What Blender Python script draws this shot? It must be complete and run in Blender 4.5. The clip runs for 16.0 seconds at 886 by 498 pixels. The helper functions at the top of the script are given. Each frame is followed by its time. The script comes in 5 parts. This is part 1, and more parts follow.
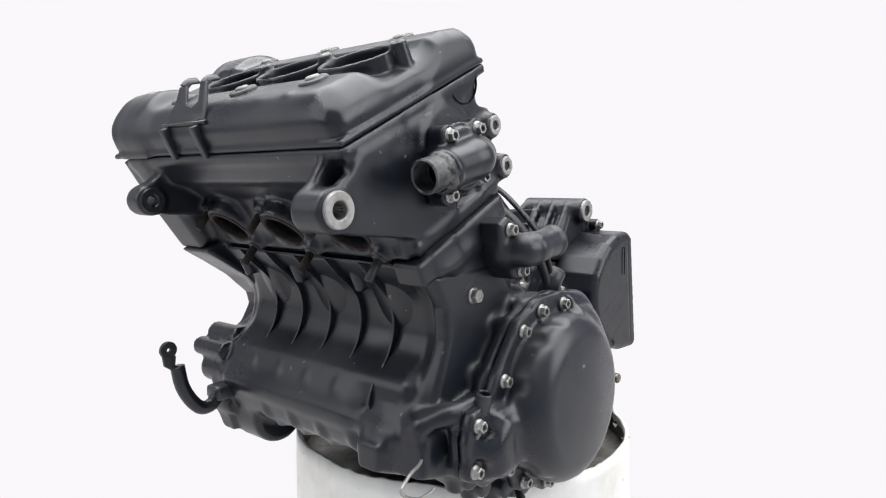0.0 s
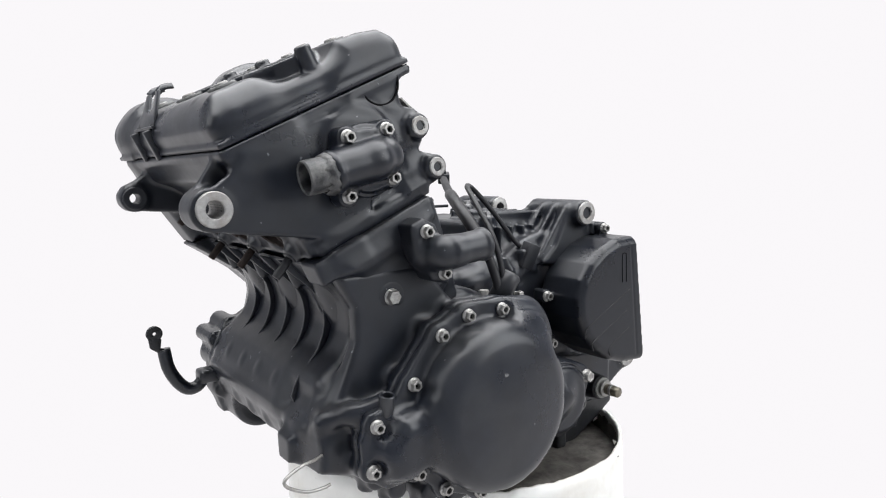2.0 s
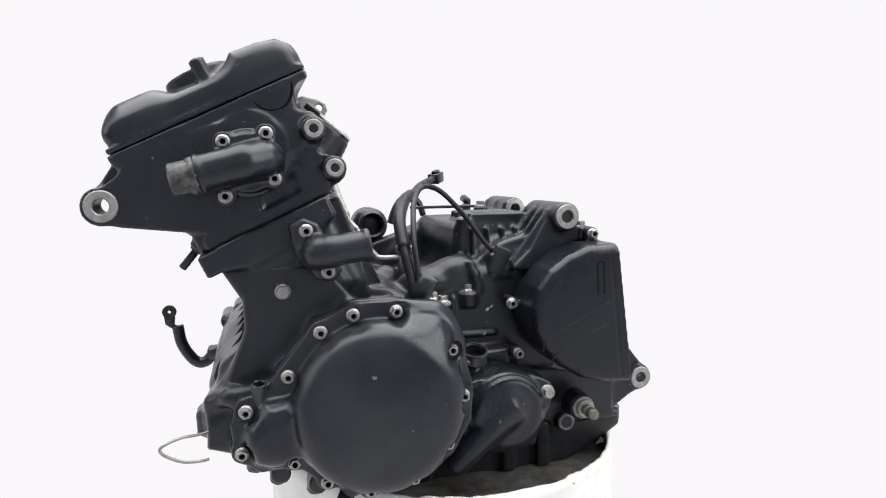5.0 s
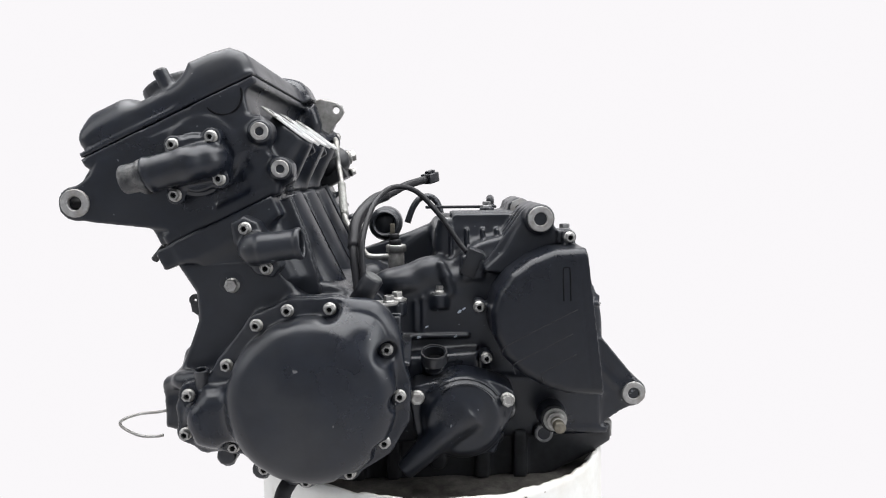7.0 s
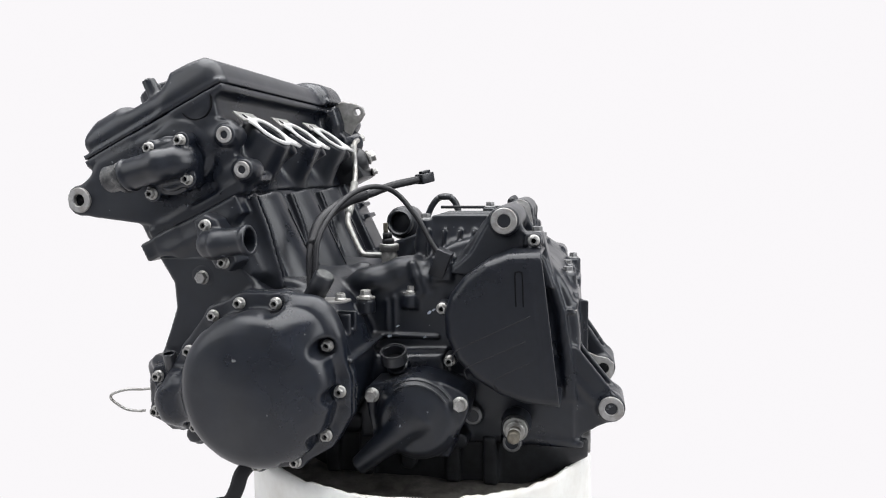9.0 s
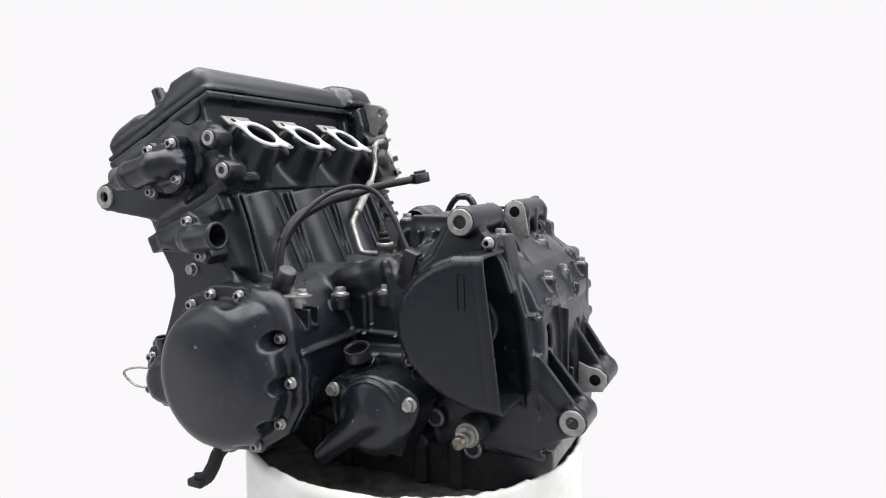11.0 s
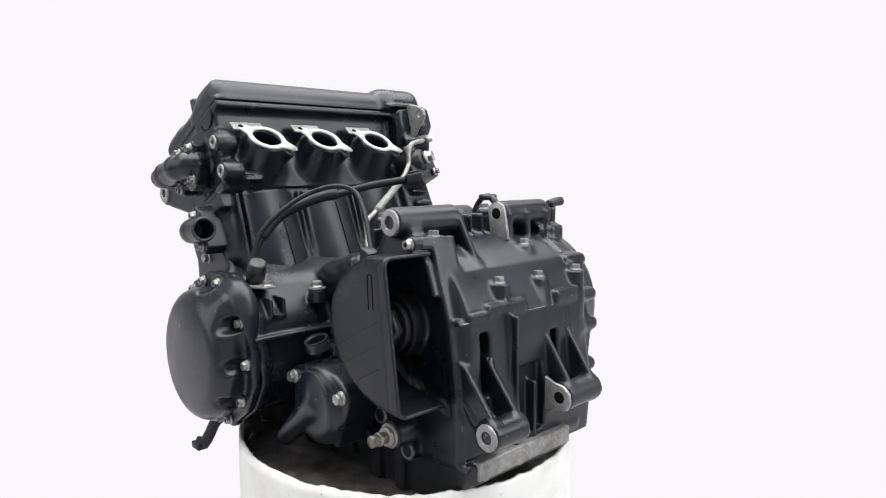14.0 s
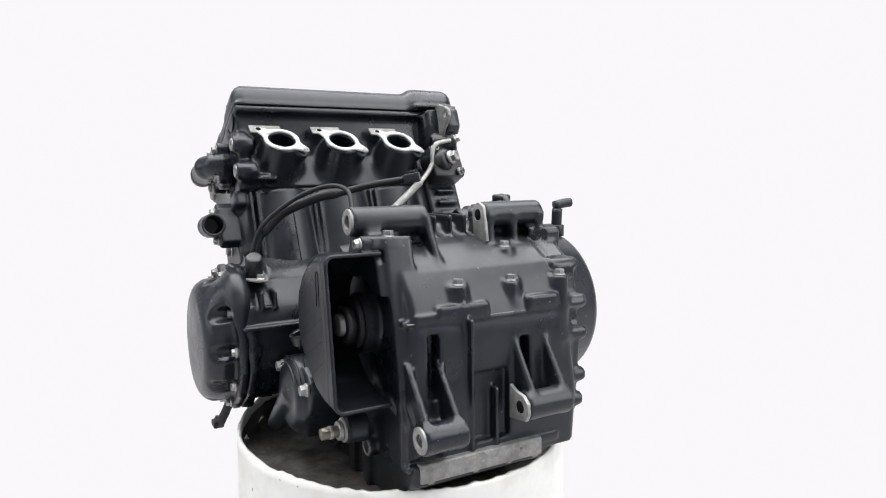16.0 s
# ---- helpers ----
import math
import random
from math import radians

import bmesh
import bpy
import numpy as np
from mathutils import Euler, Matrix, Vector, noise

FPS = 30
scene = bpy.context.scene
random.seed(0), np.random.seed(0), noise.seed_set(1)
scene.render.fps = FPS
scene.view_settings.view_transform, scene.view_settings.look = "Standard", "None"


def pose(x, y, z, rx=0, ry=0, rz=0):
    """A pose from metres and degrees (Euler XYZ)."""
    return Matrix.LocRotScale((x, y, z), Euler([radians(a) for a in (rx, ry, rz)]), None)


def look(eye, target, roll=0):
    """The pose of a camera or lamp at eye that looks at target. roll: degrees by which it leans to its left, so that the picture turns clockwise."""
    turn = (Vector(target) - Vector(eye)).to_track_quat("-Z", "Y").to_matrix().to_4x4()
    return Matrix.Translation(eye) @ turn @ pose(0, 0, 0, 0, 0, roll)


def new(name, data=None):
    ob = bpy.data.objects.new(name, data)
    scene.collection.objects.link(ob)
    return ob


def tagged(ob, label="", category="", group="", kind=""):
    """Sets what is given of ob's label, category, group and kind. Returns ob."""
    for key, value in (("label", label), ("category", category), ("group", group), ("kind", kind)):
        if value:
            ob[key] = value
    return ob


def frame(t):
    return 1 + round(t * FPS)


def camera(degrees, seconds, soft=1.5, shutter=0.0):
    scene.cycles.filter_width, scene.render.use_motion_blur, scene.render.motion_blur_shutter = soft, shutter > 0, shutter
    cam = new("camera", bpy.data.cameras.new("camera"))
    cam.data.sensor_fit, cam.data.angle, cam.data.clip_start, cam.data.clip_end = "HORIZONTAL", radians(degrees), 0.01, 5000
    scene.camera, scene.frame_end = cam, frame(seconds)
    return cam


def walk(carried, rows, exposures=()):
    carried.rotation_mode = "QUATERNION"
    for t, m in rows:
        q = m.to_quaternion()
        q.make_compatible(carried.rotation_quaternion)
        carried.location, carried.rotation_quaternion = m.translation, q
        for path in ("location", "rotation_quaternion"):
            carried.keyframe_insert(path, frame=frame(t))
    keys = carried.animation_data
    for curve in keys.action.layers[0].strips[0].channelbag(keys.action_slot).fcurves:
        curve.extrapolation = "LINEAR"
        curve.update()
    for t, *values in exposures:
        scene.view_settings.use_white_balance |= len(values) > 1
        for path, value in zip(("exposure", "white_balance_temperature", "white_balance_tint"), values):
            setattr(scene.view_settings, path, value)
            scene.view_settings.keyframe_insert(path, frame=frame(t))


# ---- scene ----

# camera: stands still before a turntable
cam = camera(67.19, 16.0, 1.1)
EYE, AIM = (0.0, -0.85, 0.4898), (0.01363361, 0.14352515, 0.37700857)
walk(cam, [(0.0, look(EYE, AIM, -0.65)), (16.0, look(EYE, AIM, -0.65))], [(0.0, 0.0), (16.0, 0.0)])


def turn_at(t):
    return 49.36 - 6.941 * t


# ---------------------------------------------------------------- light
world = bpy.data.worlds.new("world")
scene.world = world
world.use_nodes = True
world.node_tree.nodes["Background"].inputs["Color"].default_value = (0.96, 0.97, 1.0, 1)
world.node_tree.nodes["Background"].inputs["Strength"].default_value = 0.05


def area(name, x, y, z, target, sx, sy, power, colour=(1, 0.98, 0.96)):
    d = bpy.data.lights.new(name, "AREA")
    d.shape, d.size, d.size_y, d.energy, d.color = "RECTANGLE", sx, sy, power, colour
    ob = new(name, d)
    ob.matrix_world = look((x, y, z), target)
    return ob


area("ceiling_softbox_lamp", 0.0, 0.15, 2.75, (0, 0.15, 0.0), 4.2, 3.3, 225, (0.98, 0.985, 1.0))
# Unseen fill lights, added to brighten faces turned left and right.
area("side_fill_light", -2.3, -0.9, 1.5, (0, 0, 0.45), 1.6, 1.8, 16, (0.96, 0.98, 1))
area("side_fill_light", 2.3, -0.9, 1.5, (0, 0, 0.45), 1.6, 1.8, 40, (0.96, 0.98, 1))

# ---------------------------------------------------------------- materials


def material(name, base, rough=0.5, metal=0.0, grain=0.25, scale=90.0, bump=0.1, blot=9.0, blot_to=None, blot_amt=0.25,
             rough_var=0.12, spec=0.5, edge=None, dust_toplight=None, fine=600.0, speck=None, speck_lim=0.72):
    m = bpy.data.materials.new(name)
    m.use_nodes = True
    nt = m.node_tree
    b = nt.nodes["Principled BSDF"]
    b.inputs["Metallic"].default_value = metal
    b.inputs["Specular IOR Level"].default_value = spec
    tc = nt.nodes.new("ShaderNodeTexCoord")

    def noise_tex(sc, detail=4.0, rgh=0.55):
        n = nt.nodes.new("ShaderNodeTexNoise")
        n.inputs["Scale"].default_value, n.inputs["Detail"].default_value, n.inputs["Roughness"].default_value = sc, detail, rgh
        nt.links.new(tc.outputs["Object"], n.inputs["Vector"])
        return n.outputs["Fac"]

    def ramp(src, a, bb, lo=0.0, hi=1.0):
        r = nt.nodes.new("ShaderNodeMapRange")
        r.inputs["From Min"].default_value, r.inputs["From Max"].default_value = a, bb
        r.inputs["To Min"].default_value, r.inputs["To Max"].default_value = lo, hi
        nt.links.new(src, r.inputs["Value"])
        return r.outputs["Result"]

    def mix(fac, a, c):
        x = nt.nodes.new("ShaderNodeMix")
        x.data_type = "RGBA"
        nt.links.new(fac, x.inputs["Factor"])
        for v, sock in ((a, x.inputs["A"]), (c, x.inputs["B"])):
            if isinstance(v, tuple):
                sock.default_value = (*v, 1)
            else:
                nt.links.new(v, sock)
        return x.outputs["Result"]

    big, mid, small = noise_tex(blot, 5.0, 0.6), noise_tex(scale, 6.0, 0.65), noise_tex(fine, 3.0)
    col = mix(ramp(mid, 0.3, 0.7), tuple(c * (1 - grain) for c in base), tuple(min(1, c * (1 + grain)) for c in base))
    if blot_to:
        col = mix(ramp(big, 0.45, 0.75, 0.0, blot_amt), col, blot_to)
    if speck:
        col = mix(ramp(noise_tex(scale * 2.4, 2.0), speck_lim, speck_lim + 0.03), col, speck)
    geo = nt.nodes.new("ShaderNodeNewGeometry")
    if edge:
        col = mix(ramp(geo.outputs["Pointiness"], 0.54, 0.64, 0.0, 0.6), col, edge)
        dirt = nt.nodes.new("ShaderNodeMath")
        dirt.operation = "MULTIPLY"
        nt.links.new(ramp(geo.outputs["Pointiness"], 0.46, 0.40, 0.0, 0.5), dirt.inputs[0])
        nt.links.new(ramp(noise_tex(blot * 4.1, 5.0, 0.7), 0.42, 0.62), dirt.inputs[1])
        col = mix(dirt.outputs["Value"], col, tuple(0.8 * c for c in edge))
    # Settled dust, with overhead light painted in as paler upward faces.
    if dust_toplight:
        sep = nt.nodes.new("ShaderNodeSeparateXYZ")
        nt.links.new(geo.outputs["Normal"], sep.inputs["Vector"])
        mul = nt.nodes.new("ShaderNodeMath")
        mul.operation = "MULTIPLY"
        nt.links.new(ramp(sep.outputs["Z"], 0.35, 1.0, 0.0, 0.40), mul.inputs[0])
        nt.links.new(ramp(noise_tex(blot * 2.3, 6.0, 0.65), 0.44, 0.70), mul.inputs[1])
        col = mix(mul.outputs["Value"], col, dust_toplight)
    nt.links.new(col, b.inputs["Base Color"])
    rsum = nt.nodes.new("ShaderNodeMath")
    rsum.operation = "ADD"
    nt.links.new(ramp(big, 0.3, 0.7, max(0.04, rough - rough_var), min(1, rough + rough_var)), rsum.inputs[0])
    nt.links.new(ramp(noise_tex(scale * 0.4, 6.0, 0.7), 0.3, 0.7, -0.05, 0.05), rsum.inputs[1])
    nt.links.new(rsum.outputs["Value"], b.inputs["Roughness"])
    bp = nt.nodes.new("ShaderNodeBump")
    bp.inputs["Strength"].default_value, bp.inputs["Distance"].default_value = bump, 0.0006
    nt.links.new(small, bp.inputs["Height"])
    b2 = nt.nodes.new("ShaderNodeBump")
    b2.inputs["Strength"].default_value, b2.inputs["Distance"].default_value = bump * 0.8, 0.002
    nt.links.new(mid, b2.inputs["Height"])
    nt.links.new(bp.outputs["Normal"], b2.inputs["Normal"])
    nt.links.new(b2.outputs["Normal"], b.inputs["Normal"])
    return m


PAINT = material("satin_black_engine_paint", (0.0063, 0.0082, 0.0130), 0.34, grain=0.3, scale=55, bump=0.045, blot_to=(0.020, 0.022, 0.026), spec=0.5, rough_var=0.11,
                 blot_amt=0.5, speck=(0.13, 0.14, 0.15), speck_lim=0.735, edge=(0.080, 0.081, 0.083), dust_toplight=(0.085, 0.084, 0.082))
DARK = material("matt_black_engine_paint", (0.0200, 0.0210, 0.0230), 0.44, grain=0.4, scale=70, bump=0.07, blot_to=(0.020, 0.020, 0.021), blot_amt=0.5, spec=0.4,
                edge=(0.04, 0.041, 0.043), dust_toplight=(0.04, 0.039, 0.037))
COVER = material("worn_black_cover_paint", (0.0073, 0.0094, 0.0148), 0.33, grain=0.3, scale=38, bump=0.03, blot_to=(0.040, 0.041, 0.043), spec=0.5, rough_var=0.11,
                 blot_amt=0.6, speck=(0.16, 0.16, 0.16), speck_lim=0.74, edge=(0.06, 0.061, 0.063), dust_toplight=(0.075, 0.074, 0.072))
PLASTIC = material("black_moulded_plastic", (0.0066, 0.0080, 0.0120), 0.36, grain=0.2, scale=120, bump=0.04, blot_amt=0.35, blot_to=(0.018, 0.019, 0.021), spec=0.4,
                   edge=(0.05, 0.05, 0.052))
RUBBER = material("black_rubber", (0.010, 0.010, 0.012), 0.5, bump=0.15, blot_to=(0.025, 0.025, 0.026), blot_amt=0.4, spec=0.35)
STEEL = material("zinc_plated_steel", (0.36, 0.355, 0.34), 0.46, 0.75, grain=0.25, scale=200, bump=0.1, blot=60, blot_to=(0.3, 0.27, 0.22), blot_amt=0.4)
ALU = material("machined_aluminium", (0.34, 0.335, 0.325), 0.52, 0.55, grain=0.25, scale=150, bump=0.12, blot=70, blot_to=(0.20, 0.17, 0.14), blot_amt=0.65)
DULL = material("dull_grey_aluminium", (0.27, 0.265, 0.255), 0.6, 0.4, grain=0.3, scale=110, bump=0.2, blot=30, blot_to=(0.1, 0.09, 0.08), blot_amt=0.7)
RUST = material("rusty_steel", (0.022, 0.014, 0.011), 0.8, 0.2, grain=0.5, scale=200, bump=0.4, blot=60, blot_to=(0.02, 0.014, 0.012), blot_amt=0.7)
BRASS = material("aged_brass", (0.17, 0.155, 0.125), 0.45, 0.75, grain=0.3, scale=200, bump=0.1)
# Near-black with little gloss: paints the shade inside holes, sockets and grooves.
RECESS_SHADE = material("recess_shade_black", (0.008, 0.008, 0.009), 0.8, bump=0.1, spec=0.05)
PIPE_END = material("scraped_pipe", (0.030, 0.031, 0.033), 0.42, 0.1, grain=0.6, scale=150, bump=0.3, blot=95, blot_to=(0.24, 0.235, 0.22), blot_amt=0.55)
DRUM = material("white_drum_plastic", (0.80, 0.80, 0.765), 0.5, grain=0.05, scale=30, bump=0.1, blot=14, blot_to=(0.54, 0.49, 0.40), blot_amt=0.6, speck=(0.30, 0.26, 0.20), speck_lim=0.74)
PORT = material("clean_machined_face", (0.62, 0.62, 0.61), 0.5, 0.25, grain=0.12, scale=150, bump=0.1, blot=60, blot_to=(0.45, 0.42, 0.38), blot_amt=0.5)
HEX = material("dull_dark_steel", (0.22, 0.22, 0.22), 0.5, 0.6, grain=0.3, scale=200, bump=0.15, blot=80, blot_to=(0.08, 0.075, 0.07), blot_amt=0.6)
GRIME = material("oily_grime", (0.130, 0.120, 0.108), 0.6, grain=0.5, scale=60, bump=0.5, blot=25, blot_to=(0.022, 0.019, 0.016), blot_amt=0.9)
WHITE = material("white_studio_paint", (0.86, 0.86, 0.86), 0.7, grain=0.01, scale=20, bump=0.02)
SEAL = material("dusty_dark_seal", (0.085, 0.088, 0.085), 0.6, 0.1, grain=0.3, scale=150, bump=0.2, blot=60, blot_to=(0.03, 0.03, 0.03), blot_amt=0.7)
CHIP = material("bare_blue_white_chip", (0.42, 0.46, 0.52), 0.6, 0.1, grain=0.3, scale=300, bump=0.2)
WASHER = material("pale_dusty_washer", (0.30, 0.30, 0.28), 0.6, 0.2, grain=0.3, scale=150, bump=0.2, blot=60, blot_to=(0.12, 0.12, 0.11), blot_amt=0.6)
# Tone of the unseen room shell, set by the bounce light it gives.
GREY = material("grey_unseen_room", (0.31, 0.315, 0.335), 0.8, grain=0.1, scale=10, bump=0.02)
# Black base with emission: the sheet's white is its own glow.
BACK = bpy.data.materials.new("self_glowing_backdrop")
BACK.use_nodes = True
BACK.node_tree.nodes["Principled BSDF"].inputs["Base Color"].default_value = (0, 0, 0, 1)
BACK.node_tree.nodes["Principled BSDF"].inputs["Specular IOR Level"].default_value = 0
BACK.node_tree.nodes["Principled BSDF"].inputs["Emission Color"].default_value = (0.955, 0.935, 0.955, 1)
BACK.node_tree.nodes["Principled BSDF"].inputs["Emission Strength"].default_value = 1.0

# ---------------------------------------------------------------- shaping tools
I3 = ((1, 0, 0), (0, 1, 0), (0, 0, 1))
PLAIN = ((0.0, 0.0, 0.0), I3)
TILT = radians(25.0)
HU, HW = (math.cos(TILT), 0, math.sin(TILT)), (-math.sin(TILT), 0, math.cos(TILT))
HEAD = ((-0.334, 0.0, 0.5075), (HU, (0, 1, 0), HW))  # along the gasket, across, up the cylinders


def h(u, v, w):
    o = HEAD[0]
    return Vector((o[0] + u * HU[0] + w * HW[0], v, o[2] + u * HU[2] + w * HW[2]))


class Casting:
    """A body cast from smoothly joined forms on a distance grid, skinned with quads."""

    def __init__(self, lo, hi, step):
        self.step = step
        self.ax = [np.arange(a, b + step, step, dtype=np.float32) for a, b in zip(lo, hi)]
        self.d = np.full([len(a) for a in self.ax], 0.05, np.float32)

    def put(self, f, lo, hi, k, cut):
        pad = k + 3 * self.step
        sl = []
        for a, l, u in zip(self.ax, lo, hi):
            i, j = np.searchsorted(a, l - pad), np.searchsorted(a, u + pad)
            if j <= i:
                return
            sl.append(slice(i, j))
        x, y, z = self.ax[0][sl[0]][:, None, None], self.ax[1][sl[1]][None, :, None], self.ax[2][sl[2]][None, None, :]
        v = f(x, y, z)
        old = self.d[tuple(sl)]
        k = max(k, 1e-5)
        if cut:
            m = np.clip(0.5 - 0.5 * (old + v) / k, 0, 1)
            self.d[tuple(sl)] = old * (1 - m) - v * m + k * m * (1 - m)
        else:
            m = np.clip(0.5 + 0.5 * (old - v) / k, 0, 1)
            self.d[tuple(sl)] = old * (1 - m) + v * m - k * m * (1 - m)

    def local(self, fr):
        o, ax = fr

        def go(x, y, z):
            out = []
            for a in ax:
                t = 0
                for c, p, q in zip(a, (x, y, z), o):
                    if abs(c) > 1e-9:
                        t = t + c * (p - q)
                out.append(t)
            return out
        return go

    def bounds(self, fr, lo, hi):
        o, ax = np.array(fr[0]), np.array(fr[1])
        c = np.array([[(lo, hi)[i][0], (lo, hi)[j][1], (lo, hi)[k][2]] for i in (0, 1) for j in (0, 1) for k in (0, 1)]) @ ax + o
        return c.min(0), c.max(0)

    def box(self, lo, hi, r=0.004, k=0.005, fr=PLAIN, cut=False):
        c, e = [(a + b) / 2 for a, b in zip(lo, hi)], [abs(b - a) / 2 - r for a, b in zip(lo, hi)]
        loc = self.local(fr)

        def f(x, y, z):
            q = [np.abs(p - m) - s for p, m, s in zip(loc(x, y, z), c, e)]
            out = np.sqrt(sum(np.maximum(p, 0) ** 2 for p in q))
            return out + np.minimum(np.maximum(np.maximum(q[0], q[1]), q[2]), 0) - r
        self.put(f, *self.bounds(fr, lo, hi), k, cut)
        return self

    def poly(self, pts, b0, b1, r=0.003, k=0.005, fr=PLAIN, cut=False, lean=0.0):
        """A prism: pts in the frame's first and third axes, from b0 to b1 along its second."""
        n, loc = len(pts), self.local(fr)

        def f(x, y, z):
            a, b, c = loc(x, y, z)
            d, sgn = 1e9, 1.0
            for i in range(n):
                (px, pz), (qx, qz) = pts[i], pts[i - 1]
                ex, ez = qx - px, qz - pz
                wx, wz = a - px, c - pz
                t = np.clip((wx * ex + wz * ez) / (ex * ex + ez * ez), 0, 1)
                d = np.minimum(d, (wx - ex * t) ** 2 + (wz - ez * t) ** 2)
                c1, c2, c3 = c >= pz, c < qz, ex * wz > ez * wx
                sgn = np.where((c1 & c2 & c3) | (~c1 & ~c2 & ~c3), -sgn, sgn)
            d = sgn * np.sqrt(d) + r + lean * (b - b0)
            e = np.abs(b - (b0 + b1) / 2) - abs(b1 - b0) / 2 + r
            return np.minimum(np.maximum(d, e), 0) + np.sqrt(np.maximum(d, 0) ** 2 + np.maximum(e, 0) ** 2) - r
        a = [p[0] for p in pts]
        c = [p[1] for p in pts]
        self.put(f, *self.bounds(fr, (min(a), min(b0, b1), min(c)), (max(a), max(b0, b1), max(c))), k, cut)
        return self

    def rod(self, p, q, r0, r1=None, e=0.0015, k=0.005, cut=False):
        r1 = r0 if r1 is None else r1
        p, q = np.array(p, float), np.array(q, float)
        w = q - p
        ln = float(np.linalg.norm(w))
        w /= ln

        def f(x, y, z):
            dx, dy, dz = x - p[0], y - p[1], z - p[2]
            t = dx * w[0] + dy * w[1] + dz * w[2]
            rad = np.sqrt(np.maximum(dx * dx + dy * dy + dz * dz - t * t, 0))
            a = rad - (r0 + (r1 - r0) * np.clip(t / ln, 0, 1)) + e
            b = np.abs(t - ln / 2) - ln / 2 + e
            return np.minimum(np.maximum(a, b), 0) + np.sqrt(np.maximum(a, 0) ** 2 + np.maximum(b, 0) ** 2) - e
        m = max(r0, r1)
        self.put(f, np.minimum(p, q) - m, np.maximum(p, q) + m, k, cut)
        return self

    def sausage(self, pts, r, k=0.005, cut=False):
        for p, q in zip(pts, pts[1:]):
            p, q = np.array(p, float), np.array(q, float)
            w = q - p

            def f(x, y, z):
                t = np.clip(((x - p[0]) * w[0] + (y - p[1]) * w[1] + (z - p[2]) * w[2]) / (w @ w), 0, 1)
                return np.sqrt((x - p[0] - t * w[0]) ** 2 + (y - p[1] - t * w[1]) ** 2 + (z - p[2] - t * w[2]) ** 2) - r
            self.put(f, np.minimum(p, q) - r, np.maximum(p, q) + r, k, cut)
        return self

    def egg(self, c, rad, k=0.005, cut=False, fr=PLAIN):
        loc = self.local(fr)

        def f(x, y, z):
            q = loc(x, y, z)
            a = np.sqrt(sum(((p - m) / s) ** 2 for p, m, s in zip(q, c, rad)))
            b = np.sqrt(sum(((p - m) / s ** 2) ** 2 for p, m, s in zip(q, c, rad)))
            return a * (a - 1) / np.maximum(b, 1e-6)
        self.put(f, *self.bounds(fr, [m - s for m, s in zip(c, rad)], [m + s for m, s in zip(c, rad)]), k, cut)
        return self

    def mesh(self, name):
        d = self.d
        d[0], d[-1], d[:, 0], d[:, -1], d[:, :, 0], d[:, :, -1] = (np.maximum(d[0], 1e-4), np.maximum(d[-1], 1e-4), np.maximum(d[:, 0], 1e-4),
                                                                  np.maximum(d[:, -1], 1e-4), np.maximum(d[:, :, 0], 1e-4), np.maximum(d[:, :, -1], 1e-4))
        s = d < 0
        n = [m - 1 for m in d.shape]
        cnt = np.zeros(n, np.int8)
        cor = [(i, j, k) for i in (0, 1) for j in (0, 1) for k in (0, 1)]
        for i, j, k in cor:
            cnt += s[i:n[0] + i, j:n[1] + j, k:n[2] + k]
        cells = np.argwhere((cnt > 0) & (cnt < 8))
        val = {c: d[cells[:, 0] + c[0], cells[:, 1] + c[1], cells[:, 2] + c[2]] for c in cor}
        acc, num = np.zeros((len(cells), 3)), np.zeros(len(cells))
        for a in cor:
            for axis in range(3):
                if a[axis] == 0:
                    b = tuple(1 if m == axis else a[m] for m in range(3))
                    va, vb = val[a], val[b]
                    on = (va < 0) != (vb < 0)
                    t = np.where(on, va / np.where(on, va - vb, 1), 0)
                    for m in range(3):
                        acc[:, m] += np.where(on, a[m] + (t if m == axis else 0), 0)
                    num += on
        co = (cells + acc / num[:, None]) * self.step + np.array([a[0] for a in self.ax])
        idx = np.full(n, -1, np.int64)
        idx[cells[:, 0], cells[:, 1], cells[:, 2]] = np.arange(len(cells))
        quads = []
        for axis in range(3):
            o1, o2 = [(1, 2), (2, 0), (0, 1)][axis]
            lo = [slice(None)] * 3
            hi = [slice(None)] * 3
            lo[axis], hi[axis] = slice(0, -1), slice(1, None)
            flip = s[tuple(lo)] != s[tuple(hi)]
            e = np.argwhere(flip)
            e = e[(e[:, o1] > 0) & (e[:, o2] > 0) & (e[:, o1] < n[o1]) & (e[:, o2] < n[o2])]
            inside = s[e[:, 0], e[:, 1], e[:, 2]]
            q = []
            for da, db in ((0, 0), (-1, 0), (-1, -1), (0, -1)):
                c = e.copy()
                c[:, o1] += da
                c[:, o2] += db
                q.append(idx[c[:, 0], c[:, 1], c[:, 2]])
            q = np.stack(q, 1)
            q[~inside] = q[~inside][:, ::-1]
            quads.append(q)
        quads = np.concatenate(quads)
        ed = np.concatenate([quads[:, [0, 1]], quads[:, [1, 2]], quads[:, [2, 3]], quads[:, [3, 0]]])
        deg = np.bincount(ed.ravel(), minlength=len(co))[:, None]
        for lam in (0.5, -0.52, 0.5, -0.52):
            near = np.stack([np.bincount(ed[:, 0], co[ed[:, 1], m], len(co)) + np.bincount(ed[:, 1], co[ed[:, 0], m], len(co)) for m in range(3)], 1)
            co = co + lam * (near / np.maximum(deg, 1) - co)
        me = bpy.data.meshes.new(name)
        me.vertices.add(len(co))
        me.vertices.foreach_set("co", co.astype(np.float32).ravel())
        me.loops.add(quads.size)
        me.loops.foreach_set("vertex_index", quads.astype(np.int32).ravel())
